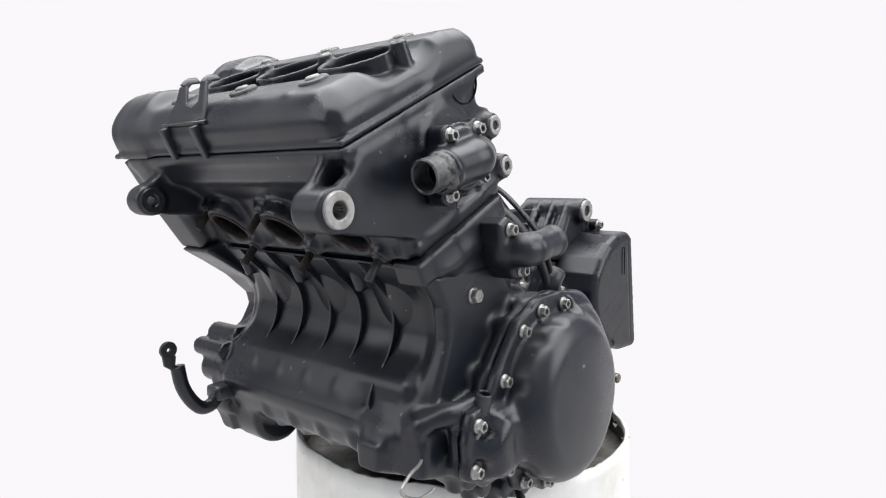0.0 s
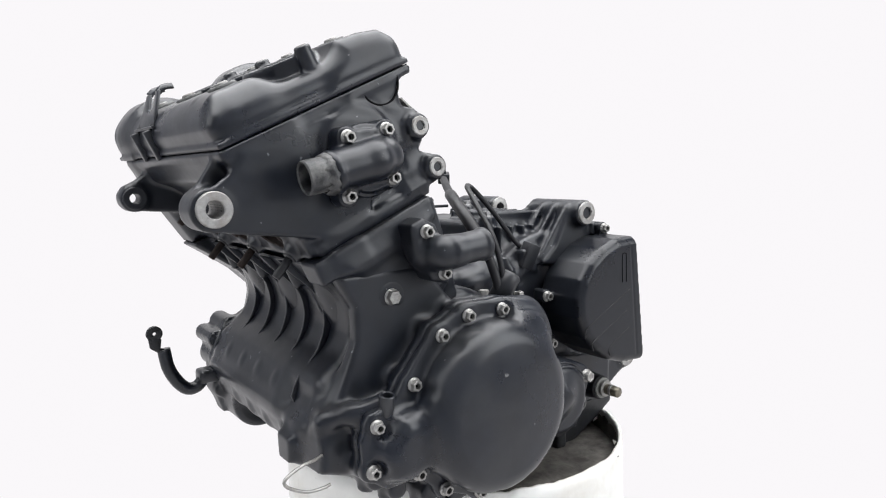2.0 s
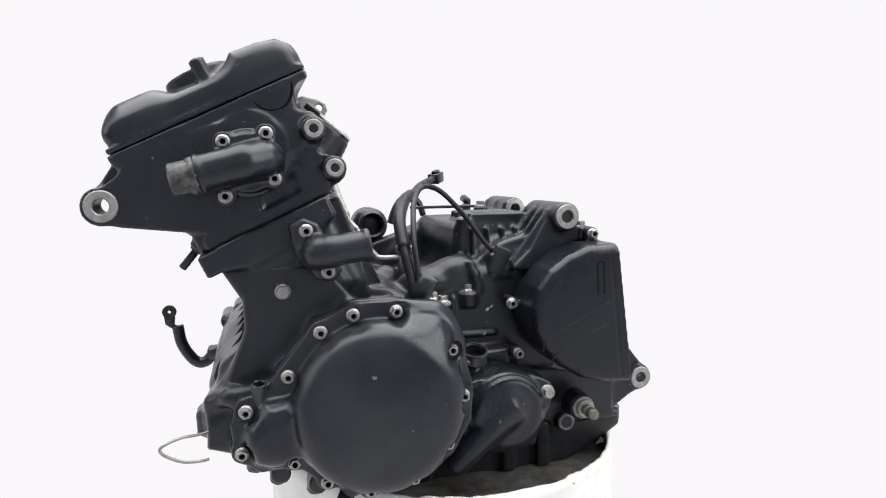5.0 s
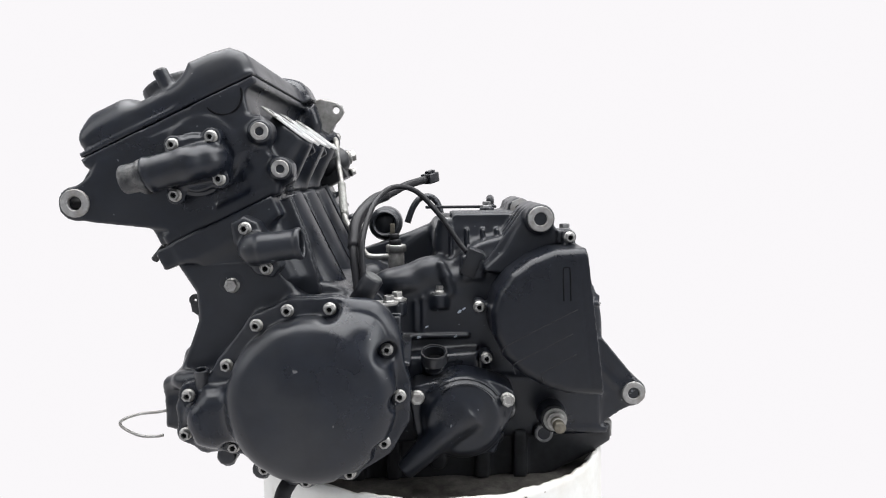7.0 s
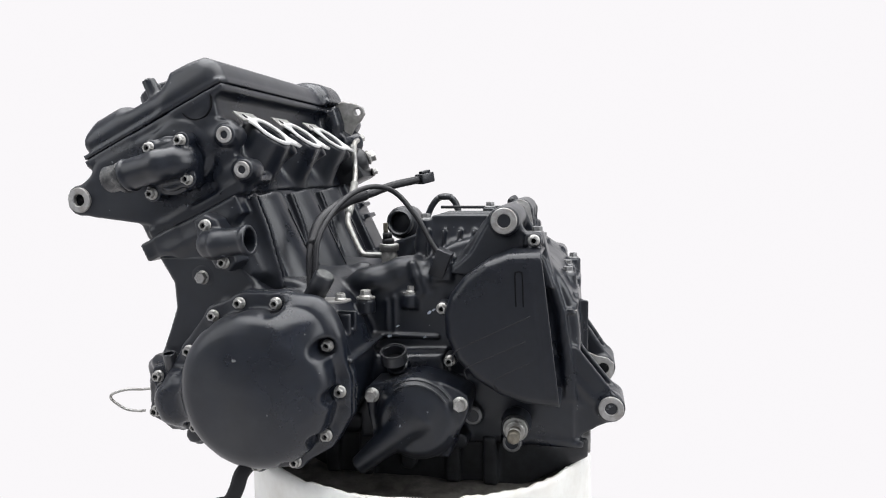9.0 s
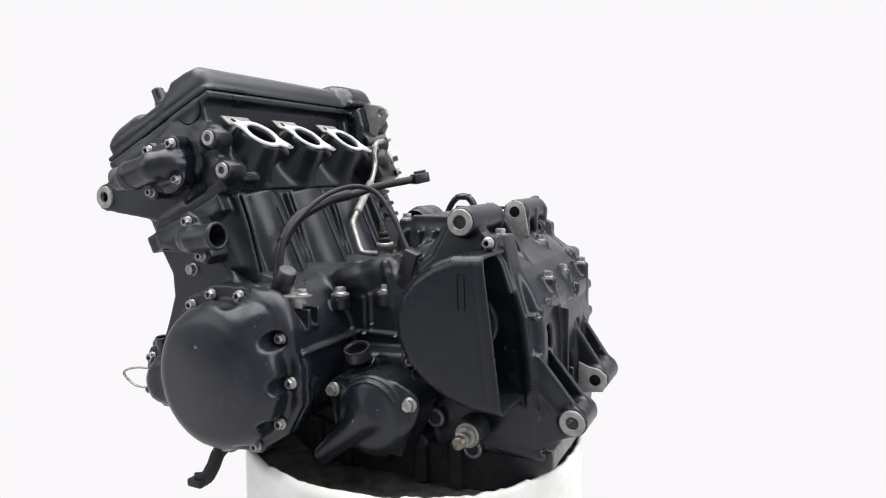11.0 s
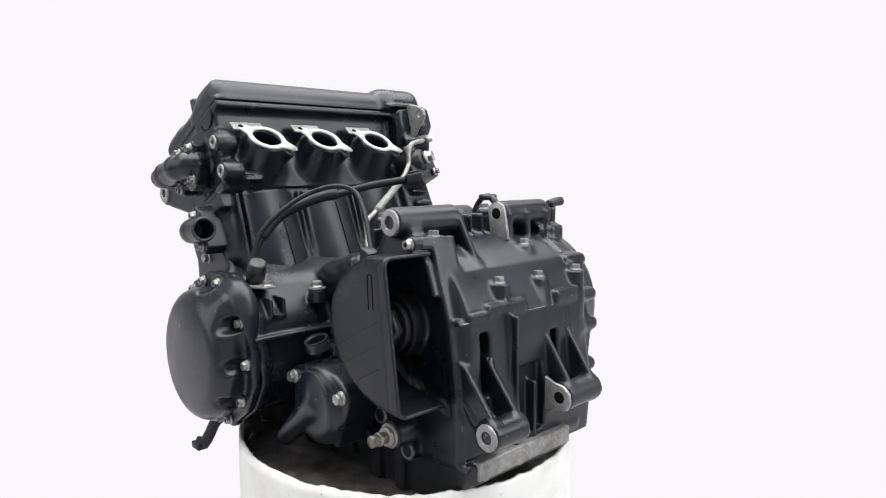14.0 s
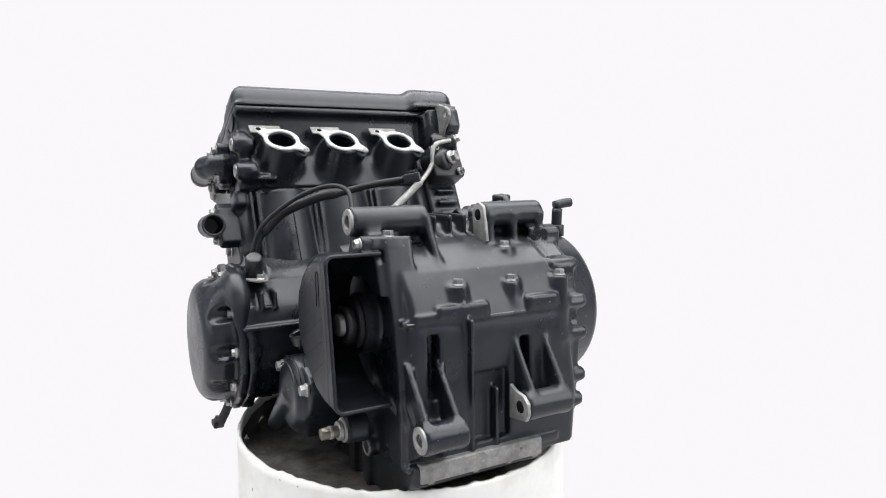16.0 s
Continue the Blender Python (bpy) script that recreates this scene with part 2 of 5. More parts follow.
        me.polygons.add(len(quads))
        me.polygons.foreach_set("loop_start", np.arange(0, quads.size, 4, dtype=np.int32))
        me.polygons.foreach_set("use_smooth", np.ones(len(quads), bool))
        me.update()
        me.validate()
        return me


def part(name, data, mat, parent, label=""):
    """One mesh (a mesh, a bmesh or a casting) as a part of its thing."""
    if isinstance(data, Casting):
        data = data.mesh(name)
    elif isinstance(data, bmesh.types.BMesh):
        bm, data = data, bpy.data.meshes.new(name)
        bmesh.ops.recalc_face_normals(bm, faces=bm.faces)
        bm.to_mesh(data)
        bm.free()
    if not data.materials:
        data.materials.append(mat)
    ob = new(name, data)
    ob.parent = parent
    if parent and not parent.parent and parent.type == "EMPTY":
        ob.location = -parent.location
    return tagged(ob, label)


def smooth(bm, angle=35):
    lim = radians(angle)
    for f in bm.faces:
        f.smooth = True
    for e in bm.edges:
        if len(e.link_faces) == 2 and e.calc_face_angle(0) > lim:
            e.smooth = False
    return bm


def axis_frame(p, way):
    w = Vector(way).normalized()
    return Matrix.Translation(p) @ w.to_track_quat("Z", "Y").to_matrix().to_4x4()


def lathe(profile, m=Matrix(), seg=32, bm=None, wob=None):
    """profile: (radius, height) pairs turned round the frame's z axis; closed where it starts and ends on one point."""
    bm = bm or bmesh.new()
    rings = []
    for r, z in profile:
        ring = []
        for i in range(seg):
            a = 2 * math.pi * i / seg
            ring.append(bm.verts.new(m @ Vector((r * math.cos(a), r * math.sin(a), z))))
        rings.append(ring)
    for a, b in zip(rings, rings[1:]):
        for i in range(seg):
            bm.faces.new((a[i], a[(i + 1) % seg], b[(i + 1) % seg], b[i]))
    for ring in (rings[0], rings[-1]):
        if profile[0] != profile[-1]:
            bm.faces.new(ring)
    if profile[0] == profile[-1]:
        bmesh.ops.remove_doubles(bm, verts=bm.verts, dist=1e-6)
    return smooth(bm)


def ring(p, way, outer, inner, length, bev=0.0012, seg=32, bm=None):
    """A tube that ends at p and reaches back by length against way."""
    b = bev
    return lathe([(inner, -length), (outer, -length), (outer, -b), (outer - b, 0), (inner + b, 0), (inner, -b), (inner, -length)], axis_frame(p, way), seg, bm)


def disc(p, way, r, length, bev=0.001, seg=24, bm=None):
    return lathe([(r, -length), (r, -bev), (r - bev, 0)], axis_frame(p, way), seg, bm)


def smooth_line(pts, n=10):
    """Points along a rounded line through pts."""
    pts = [Vector(p) for p in pts]
    ext = [2 * pts[0] - pts[1]] + pts + [2 * pts[-1] - pts[-2]]
    out = []
    for i in range(1, len(ext) - 2):
        a, b, c, d = ext[i - 1:i + 3]
        for j in range(n):
            t = j / n
            out.append(0.5 * (2 * b + (c - a) * t + (2 * a - 5 * b + 4 * c - d) * t * t + (3 * b - a - 3 * c + d) * t ** 3))
    return out + [pts[-1]]


def tube(pts, r, seg=12, n=10, bm=None, taper=None, wide=1.0):
    bm = bm or bmesh.new()
    line = smooth_line(pts, n) if n else [Vector(p) for p in pts]
    t0 = (line[1] - line[0]).normalized()
    nrm = t0.orthogonal().normalized()
    rings = []
    for i, p in enumerate(line):
        t = (line[min(i + 1, len(line) - 1)] - line[max(i - 1, 0)]).normalized()
        nrm = (nrm - t * nrm.dot(t)).normalized()
        b = t.cross(nrm)
        rr = r if taper is None else r + (taper - r) * i / (len(line) - 1)
        rings.append([bm.verts.new(p + rr * (math.cos(2 * math.pi * k / seg) * nrm * wide + math.sin(2 * math.pi * k / seg) * b)) for k in range(seg)])
    for a, b in zip(rings, rings[1:]):
        for k in range(seg):
            bm.faces.new((a[k], a[(k + 1) % seg], b[(k + 1) % seg], b[k]))
    bm.faces.new(rings[0])
    bm.faces.new(rings[-1])
    return smooth(bm, 50)


def block(lo, hi, bev=0.0015, m=Matrix(), bm=None):
    bm = bm or bmesh.new()
    c, e = [(a + b) / 2 for a, b in zip(lo, hi)], [abs(b - a) for a, b in zip(lo, hi)]
    made = bmesh.ops.create_cube(bm, size=1, matrix=m @ Matrix.Translation(c) @ Matrix.Diagonal((*e, 1)))
    if bev:
        es = list({ed for v in made["verts"] for ed in v.link_edges})
        bmesh.ops.bevel(bm, geom=es, offset=bev, segments=2, profile=0.5, affect="EDGES")
    return smooth(bm, 50)


def slab(pts, b0, b1, bev=0.001, fr=PLAIN):
    """A plate: pts in the frame's first and third axes, thick from b0 to b1 along its second."""
    bm = bmesh.new()
    o, (ax, ay, az) = Vector(fr[0]), [Vector(a) for a in fr[1]]
    vs = [bm.verts.new(o + ax * a + az * c + ay * b0) for a, c in pts]
    f = bm.faces.new(vs)
    ext = bmesh.ops.extrude_face_region(bm, geom=[f])
    bmesh.ops.translate(bm, vec=ay * (b1 - b0), verts=[g for g in ext["geom"] if isinstance(g, bmesh.types.BMVert)])
    bmesh.ops.recalc_face_normals(bm, faces=bm.faces)
    if bev:
        bmesh.ops.bevel(bm, geom=[e for e in bm.edges if e.calc_face_angle(0) > 0.6], offset=bev, segments=2, profile=0.5, affect="EDGES")
    return smooth(bm, 40)


def bolt_mesh(size=1.0, socket=True, washer=False, mat=STEEL):
    """A flanged hexagon bolt that stands on its seat along z."""
    bm = bmesh.new()
    s = size
    lathe([(0.0058 * s, -0.001), (0.0062 * s, 0.0008 * s), (0.0056 * s, 0.0018 * s), (0.0046 * s, 0.0024 * s)], seg=24, bm=bm)
    if washer:
        lathe([(0.0085 * s, -0.0015), (0.0085 * s, 0.0002)], seg=24, bm=bm)
    hexa = []
    prof = [(0.0050, 0.0016), (0.0050, 0.0058), (0.0046, 0.0064), (0.0029, 0.0064), (0.0026, 0.0026 if socket else 0.0060)]
    for r, z in prof:
        hexa.append([bm.verts.new((r * s * math.cos(math.pi * i / 3), r * s * math.sin(math.pi * i / 3), z * s)) for i in range(6)])
    for a, b in zip(hexa, hexa[1:]):
        for i in range(6):
            bm.faces.new((a[i], a[(i + 1) % 6], b[(i + 1) % 6], b[i]))
    bm.faces.new(hexa[-1])
    bmesh.ops.recalc_face_normals(bm, faces=bm.faces)
    me = bpy.data.meshes.new("bolt")
    smooth(bm, 30).to_mesh(me)
    bm.free()
    me.materials.append(mat)
    me.materials.append(RECESS_SHADE)
    if socket:
        me.polygons[len(me.polygons) - 1].material_index = 1
    return me


BOLT_FLANGE = bolt_mesh(1.2, False, True)
BOLT, BOLT_BIG, BOLT_GREY = bolt_mesh(1.0), bolt_mesh(1.25, False), bolt_mesh(1.12, False, mat=HEX)


def bolt(p, way, parent, mesh=None, spin=0.0, label=""):
    ob = new("bolt", mesh or BOLT)
    ob.parent = parent
    shift = -parent.location if parent.type == "EMPTY" else Vector((0, 0, 0))
    ob.matrix_basis = Matrix.Translation(shift) @ axis_frame(p, way) @ pose(0, 0, 0, 0, 0, spin)
    return tagged(ob, label)

# ---------------------------------------------------------------- studio
def studio():
    # floor out of view, greyed to weaken light from below
    fl = part("floor", block((-3.2, -2.6, -0.1), (3.2, 3.2, 0.0), 0), GREY, None)
    tagged(fl, "unseen grey floor under the turntable, toned to cut light from below", "floor", kind="structure")
    # sweep that glows itself, over the floor and up the back
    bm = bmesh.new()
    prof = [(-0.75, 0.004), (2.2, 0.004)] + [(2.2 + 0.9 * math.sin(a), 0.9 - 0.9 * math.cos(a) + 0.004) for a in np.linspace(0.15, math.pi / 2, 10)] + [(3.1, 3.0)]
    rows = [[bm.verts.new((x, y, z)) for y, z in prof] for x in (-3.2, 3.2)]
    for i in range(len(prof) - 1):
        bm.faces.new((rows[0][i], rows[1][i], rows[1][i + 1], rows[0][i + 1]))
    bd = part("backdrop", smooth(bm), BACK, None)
    tagged(bd, "seamless white backdrop sweep, bright by its own glow", "backdrop", kind="structure")
    # walls and ceiling out of view, added to set fill and reflections
    for nm, lo, hi, mat, lab in (("wall_west", (-3.3, -2.6, 0), (-3.2, 3.2, 3.0), GREY, "unseen grey side wall, toned for fill light"),
                                 ("wall_east", (3.2, -2.6, 0), (3.3, 3.2, 3.0), GREY, "unseen grey side wall, toned for fill light"),
                                 ("wall_north", (-3.3, 3.2, 0), (3.3, 3.3, 3.0), WHITE, "unseen white wall closing the room behind the backdrop"),
                                 ("wall_south", (-3.3, -2.7, 0), (3.3, -2.6, 3.0), GREY, "unseen grey wall behind the camera, toned for fill light")):
        tagged(part(nm, block(lo, hi, 0), mat, None), lab, "wall", kind="structure")
    tagged(part("ceiling", block((-3.3, -2.7, 3.0), (3.3, 3.3, 3.1), 0), GREY, None), "unseen grey ceiling closing the room", "ceiling", kind="structure")


studio()

DRUM_AT, DRUM_R, RIM = (-0.005, -0.047), 0.205, 0.1815
FLOOR_IN = 0.150


def turntable():
    base = new("turntable")
    base.location = (0, 0, 0)
    c = (DRUM_AT[0], DRUM_AT[1], 0.06)
    part("platter", disc(c, (0, 0, 1), 0.204, 0.018, 0.003, 96), WHITE, base)
    part("pedestal", disc((0, 0, 0.042), (0, 0, 1), 0.12, 0.036, 0.002, 48), WHITE, base)
    return tagged(base, "round white turntable platter on the studio floor", "turntable")


def drum():
    base = new("drum")
    base.location = (0, 0, 0.06)
    m = Matrix.Translation((DRUM_AT[0], DRUM_AT[1], 0))
    rnd = random.Random(4)
    seg = 360
    bm = bmesh.new()
    jag = [RIM + 0.0015 + 0.0070 * math.cos(i / seg * 6.283 - 3.05) + 0.0025 * noise.noise((math.cos(i / seg * 6.283) * 3, math.sin(i / seg * 6.283) * 3, 1)) + 0.0028 * noise.noise((math.cos(i / seg * 6.283) * 22, math.sin(i / seg * 6.283) * 22, 5)) + rnd.uniform(-0.0009, 0.0009)
           + (0.002 if rnd.random() < 0.03 else 0) for i in range(seg)]
    jag = [0.25 * jag[i - 1] + 0.5 * jag[i] + 0.25 * jag[(i + 1) % seg] for i in range(seg)]
    prof = [(DRUM_R + 0.003, 0.06), (DRUM_R + 0.001, 0.10), (DRUM_R, 0.15), (DRUM_R - 0.0005, 0.172), (DRUM_R - 0.001, None), (DRUM_R - 0.005, None), (DRUM_R - 0.005, 0.172), (DRUM_R - 0.005, 0.14), (DRUM_R - 0.004, 0.062)]
    rows = []
    for n, (r, z) in enumerate(prof):
        row = []
        for i in range(seg):
            a = 2 * math.pi * i / seg
            rr = r + 0.0022 * noise.noise((math.cos(a) * 2.5, math.sin(a) * 2.5, 4 + 8 * (z or 0.18)))
            row.append(bm.verts.new(m @ Vector((rr * math.cos(a), rr * math.sin(a), jag[i] if z is None else z))))
        rows.append(row)
    rows.append(rows[0])
    for a, b in zip(rows, rows[1:]):
        for i in range(seg):
            bm.faces.new((a[i], a[(i + 1) % seg], b[(i + 1) % seg], b[i]))
    part("shell", smooth(bm), DRUM, base)
    bm = bmesh.new()
    rings = []
    for r in np.linspace(0.02, DRUM_R - 0.0045, 14):
        rings.append([bm.verts.new(m @ Vector((r * math.cos(a), r * math.sin(a), FLOOR_IN + 0.004 * noise.noise((r * 30 * math.cos(a), r * 30 * math.sin(a), 2)))))
                      for a in np.linspace(0, 2 * math.pi, 72, endpoint=False)])
    for a, b in zip(rings, rings[1:]):
        for i in range(72):
            bm.faces.new((a[i], a[(i + 1) % 72], b[(i + 1) % 72], b[i]))
    bm.faces.new(rings[0])
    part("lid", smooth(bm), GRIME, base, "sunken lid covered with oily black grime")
    bm = bmesh.new()
    rr = DRUM_R - 0.0062
    rows = [[bm.verts.new(m @ Vector((rr * math.cos(a), rr * math.sin(a), (FLOOR_IN - 0.002) if lo else jag[int(i * seg / 160) % seg] - 0.006 - 0.004 * rnd.random())))
             for i, a in enumerate(np.linspace(0, 2 * math.pi, 160, endpoint=False))] for lo in (1, 0)]
    for i in range(160):
        bm.faces.new((rows[0][i], rows[0][(i + 1) % 160], rows[1][(i + 1) % 160], rows[1][i]))
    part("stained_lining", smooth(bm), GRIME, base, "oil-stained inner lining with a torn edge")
    # torn flakes of film that hang on the rim
    for i in range(34):
        a = rnd.uniform(0, 6.283)
        s = rnd.uniform(0.004, 0.013)
        p = m @ Vector(((DRUM_R - rnd.uniform(0.003, 0.012)) * math.cos(a), (DRUM_R - rnd.uniform(0.003, 0.012)) * math.sin(a), RIM - rnd.uniform(0.004, 0.03)))
        bm = bmesh.new()
        f = [p + Vector((rnd.uniform(-s, s), rnd.uniform(-s, s), rnd.uniform(-s, s))) * 0.7 for _ in range(4)]
        top = [bm.verts.new(v) for v in f]
        low = [bm.verts.new(v + Vector((0, 0, -0.0006))) for v in f]
        bm.faces.new(top)
        bm.faces.new(low)
        for k in range(4):
            bm.faces.new((top[k], top[(k + 1) % 4], low[(k + 1) % 4], low[k]))
        part("film_flake", bm, DRUM if rnd.random() < 0.75 else GRIME, base)
    return tagged(base, "cut-down white plastic drum with a torn, oil-stained rim", "drum")


platter, barrel = turntable(), drum()

# ---------------------------------------------------------------- engine
engine = new("motorcycle_engine")
engine.location = (0, 0, 0.134)
tagged(engine, "used black-painted three-cylinder motorcycle engine standing in a drum", "engine")
NEAR, UP, REAR = (0, -1, 0), (0, 0, 1), (1, 0, 0)
CYL = (-0.149, -0.0645, 0.020)
INTAKE = (-0.1512, -0.0662, 0.0215)

COVER_LINE = [(-0.197, 0.330), (-0.214, 0.306), (-0.238, 0.298), (-0.246, 0.276), (-0.243, 0.246), (-0.222, 0.231), (-0.192, 0.234), (-0.168, 0.213), (-0.128, 0.197),
              (-0.085, 0.203), (-0.047, 0.226), (-0.028, 0.258), (-0.027, 0.296), (-0.040, 0.335), (-0.064, 0.366), (-0.091, 0.377), (-0.134, 0.377), (-0.172, 0.361)]

BOLT_SEATS = [(-0.1672, 0, 0.3529), (-0.1384, 0, 0.3663), (-0.0997, 0, 0.3672), (-0.1961, 0, 0.3159), (-0.2325, 0, 0.2881), (-0.237, 0, 0.2512), (-0.037, 0, 0.2834),
              (-0.0482, 0, 0.3281), (-0.0524, 0, 0.2386), (-0.0855, 0, 0.2095), (-0.1265, 0, 0.2025), (-0.165, 0, 0.216), (-0.193, 0, 0.238)]


def crankcase():
    c = Casting((-0.29, -0.25, 0.125), (0.245, 0.155, 0.475), 0.0022)
    # crank chamber and gearbox
    c.poly([(-0.221, 0.352), (-0.226, 0.328), (-0.246, 0.308), (-0.256, 0.294), (-0.2625, 0.278), (-0.254, 0.254), (-0.228, 0.237), (-0.16, 0.205), (-0.02, 0.192), (0.188, 0.190),
            (0.193, 0.25), (0.183, 0.305), (0.172, 0.352), (0.155, 0.388), (0.12, 0.408), (0.06, 0.404), (0.02, 0.376), (-0.05, 0.358), (-0.10, 0.375),
            (-0.2, 0.39)], -0.128, 0.078, 0.012, 0.006)
    c.rod((0.085, -0.124, 0.320), (0.085, 0.06, 0.320), 0.1, e=0.006, k=0.012)
    c.rod((-0.125, -0.195, 0.296), (-0.125, 0.085, 0.296), 0.088, e=0.006, k=0.01)
    # cover seat on the generator side
    c.poly(COVER_LINE, -0.232, -0.222, 0.002, 0.004)
    c.poly([(-0.12 + (x + 0.12) * 0.93, 0.29 + (z - 0.29) * 0.93) for x, z in COVER_LINE], -0.226, -0.150, 0.004, 0.006)
    for x, y, z in BOLT_SEATS:
        c.rod((x, -0.232, z), (x, -0.205 if z > 0.3 else -0.217, z - 0.002), 0.0090, e=0.002, k=0.005)
    c.poly([(-0.250, 0.408), (-0.232, 0.378), (-0.231, 0.352), (-0.250, 0.302), (-0.268, 0.280), (-0.262, 0.262), (-0.232, 0.242), (-0.12, 0.25), (-0.12, 0.36), (-0.16, 0.41)],
           -0.2128, -0.196, 0.005, 0.008)
    c.poly([(-0.228, 0.39), (-0.219, 0.352), (-0.228, 0.31), (-0.12, 0.25), (-0.115, 0.355), (-0.17, 0.40)], -0.2, 0.075, 0.004, 0.008)
    # front bosses on the generator side
    c.sausage([(-0.262, -0.208, 0.288), (-0.245, -0.222, 0.296), (-0.222, -0.232, 0.302)], 0.007, 0.008)
    c.poly([(-0.2790, 0.246), (-0.2785, 0.266), (-0.245, 0.276), (-0.235, 0.236)], -0.178, -0.150, 0.005, 0.006)
    c.poly([(-0.268, 0.246), (-0.266, 0.272), (-0.235, 0.290), (-0.225, 0.232)], -0.216, -0.165, 0.006, 0.008)
    c.rod((-0.271, -0.184, 0.2560), (-0.271, -0.172, 0.2560), 0.0035, e=0.0005, k=0.001, cut=True)
    for x, z in ((-0.225, 0.236), (-0.205, 0.222), (-0.172, 0.208), (-0.142, 0.2)):
        c.rod((x, -0.232, z), (x, -0.2, z), 0.009, e=0.002, k=0.006)
        c.rod((x - 0.004, -0.215, z - 0.014), (x, -0.215, z), 0.007, e=0.002, k=0.006)
    # cast ribs that run down the barrels on to the case
    rib = [(-0.268, 0.418), (-0.255, 0.404), (-0.239, 0.390), (-0.229, 0.376), (-0.2255, 0.356), (-0.2315, 0.336), (-0.242, 0.322), (-0.252, 0.312), (-0.23, 0.300), (-0.20, 0.31), (-0.20, 0.40)]
    sheet = [(p.x + 0.0032, p.z) for p in smooth_line([(x, 0, z) for x, z in rib[:8]], 3)] + rib[8:]
    c.poly(sheet, -0.186, 0.060, 0.004, 0.010)
    c.poly([(-0.262, 0.425), (-0.247, 0.405), (-0.224, 0.386), (-0.206, 0.360), (-0.2015, 0.342), (-0.212, 0.324), (-0.235, 0.308), (-0.25, 0.28), (-0.15, 0.30), (-0.15, 0.42)], 0.056, 0.116, 0.004, 0.008)
    c.rod((-0.2215, -0.19, 0.2785), (-0.2215, 0.066, 0.2785), 0.0405, e=0.012, k=0.030)
    c.rod((-0.225, 0.025, 0.236), (-0.225, 0.07, 0.236), 0.032, e=0.006, k=0.008)
    for v in (-0.165, -0.125, -0.085, -0.045, -0.005, 0.035):
        c.rod((-0.256, v, 0.264), (-0.245, v, 0.238), 0.0055, e=0.002, k=0.006)
    c.box((-0.2665, -0.185, 0.271), (-0.25, 0.062, 0.279), 0.002, 0.010)
    for v in (-0.128, -0.085, -0.043, 0.0):
        c.egg((-0.2545, v, 0.2585), (0.0105, 0.0085, 0.0130), 0.006)
        c.egg((-0.2560, v + 0.021, 0.2960), (0.0060, 0.0065, 0.0090), 0.006)
    # far end: clutch side
    c.rod((0.035, 0.06, 0.315), (0.035, 0.108, 0.315), 0.112, e=0.01, k=0.008)
    c.rod((0.060, 0.09, 0.322), (0.060, 0.149, 0.322), 0.102, 0.088, e=0.014, k=0.006)
    c.poly([(-0.215, 0.335), (-0.262, 0.305), (-0.258, 0.235), (-0.2, 0.21), (0.1, 0.20), (0.17, 0.215), (0.178, 0.30), (0.165, 0.385), (0.10, 0.43), (0.0, 0.42), (-0.12, 0.38),
            (-0.19, 0.36)], 0.066, 0.092, 0.004, 0.005)
    for x, z in ((-0.258, 0.245), (0.172, 0.23), (0.176, 0.26), (0.178, 0.31), (0.176, 0.345), (0.16, 0.385), (0.12, 0.42)):
        c.rod((x - 0.004 * (x > 0), 0.06, z), (x - 0.004 * (x > 0), 0.098, z), 0.0085, e=0.002, k=0.005)
    c.poly([(-0.267, 0.27), (-0.2657, 0.244), (-0.2555, 0.2150), (-0.245, 0.2180), (-0.232, 0.2120), (-0.197, 0.1980), (-0.164, 0.1945), (-0.15, 0.25), (-0.2, 0.28)], 0.066, 0.092, 0.004, 0.005)
    c.rod((-0.240, 0.07, 0.314), (-0.240, 0.122, 0.314), 0.012, e=0.003, k=0.005)
    c.rod((-0.258, 0.07, 0.302), (-0.258, 0.126, 0.302), 0.010, e=0.003, k=0.005)
    c.rod((-0.252, 0.07, 0.28), (-0.252, 0.112, 0.28), 0.016, e=0.003, k=0.006)
    # generator side wall behind the cover
    c.poly([(-0.06, 0.355), (-0.02, 0.352), (0.03, 0.362), (0.062, 0.382), (0.072, 0.40), (0.085, 0.40), (0.095, 0.33), (0.11, 0.262), (0.10, 0.20), (-0.08, 0.195)],
           -0.1325, -0.11, 0.002, 0.005)
    c.box((-0.0165, -0.1345, 0.3145), (-0.0125, -0.125, 0.355), 0.0008, 0.001)
    c.poly([(0.05, 0.27), (0.15, 0.262), (0.182, 0.25), (0.182, 0.20), (0.05, 0.196)], -0.136, -0.11, 0.003, 0.006)
    c.sausage([(0.15, -0.13, 0.31), (0.20, -0.13, 0.252)], 0.003, 0.003)
    c.sausage([(0.135, -0.13, 0.30), (0.185, -0.13, 0.245)], 0.003, 0.003)
    # drum-shaped generator housing with its parting ledge
    c.rod((-0.1005, -0.236, 0.297), (-0.1005, -0.152, 0.297), 0.0685, e=0.002, k=0.003)
    c.box((-0.075, -0.237, 0.3085), (-0.0270, -0.134, 0.3135), 0.0012, 0.002)
    c.box((-0.04, -0.137, 0.3105), (0.036, -0.12, 0.3150), 0.0012, 0.002)
    for y in (-0.212, -0.196):
        c.box((-0.072, y - 0.002, 0.33), (-0.036, y + 0.002, 0.352), 0.001, 0.002)
    c.box((-0.064, -0.212, 0.33), (-0.0385, -0.196, 0.334), 0.001, 0.002)
    c.poly([(-0.05, 0.27), (-0.04, 0.295), (0.045, 0.300), (0.045, 0.2), (-0.05, 0.2)], -0.156, -0.12, 0.006, 0.008)
    for x, y, z in ((-0.042, -0.149, 0.356), (0.004, -0.129, 0.359)):
        c.rod((x, y, z - 0.016), (x, y, z), 0.0105, e=0.001, k=0.004)
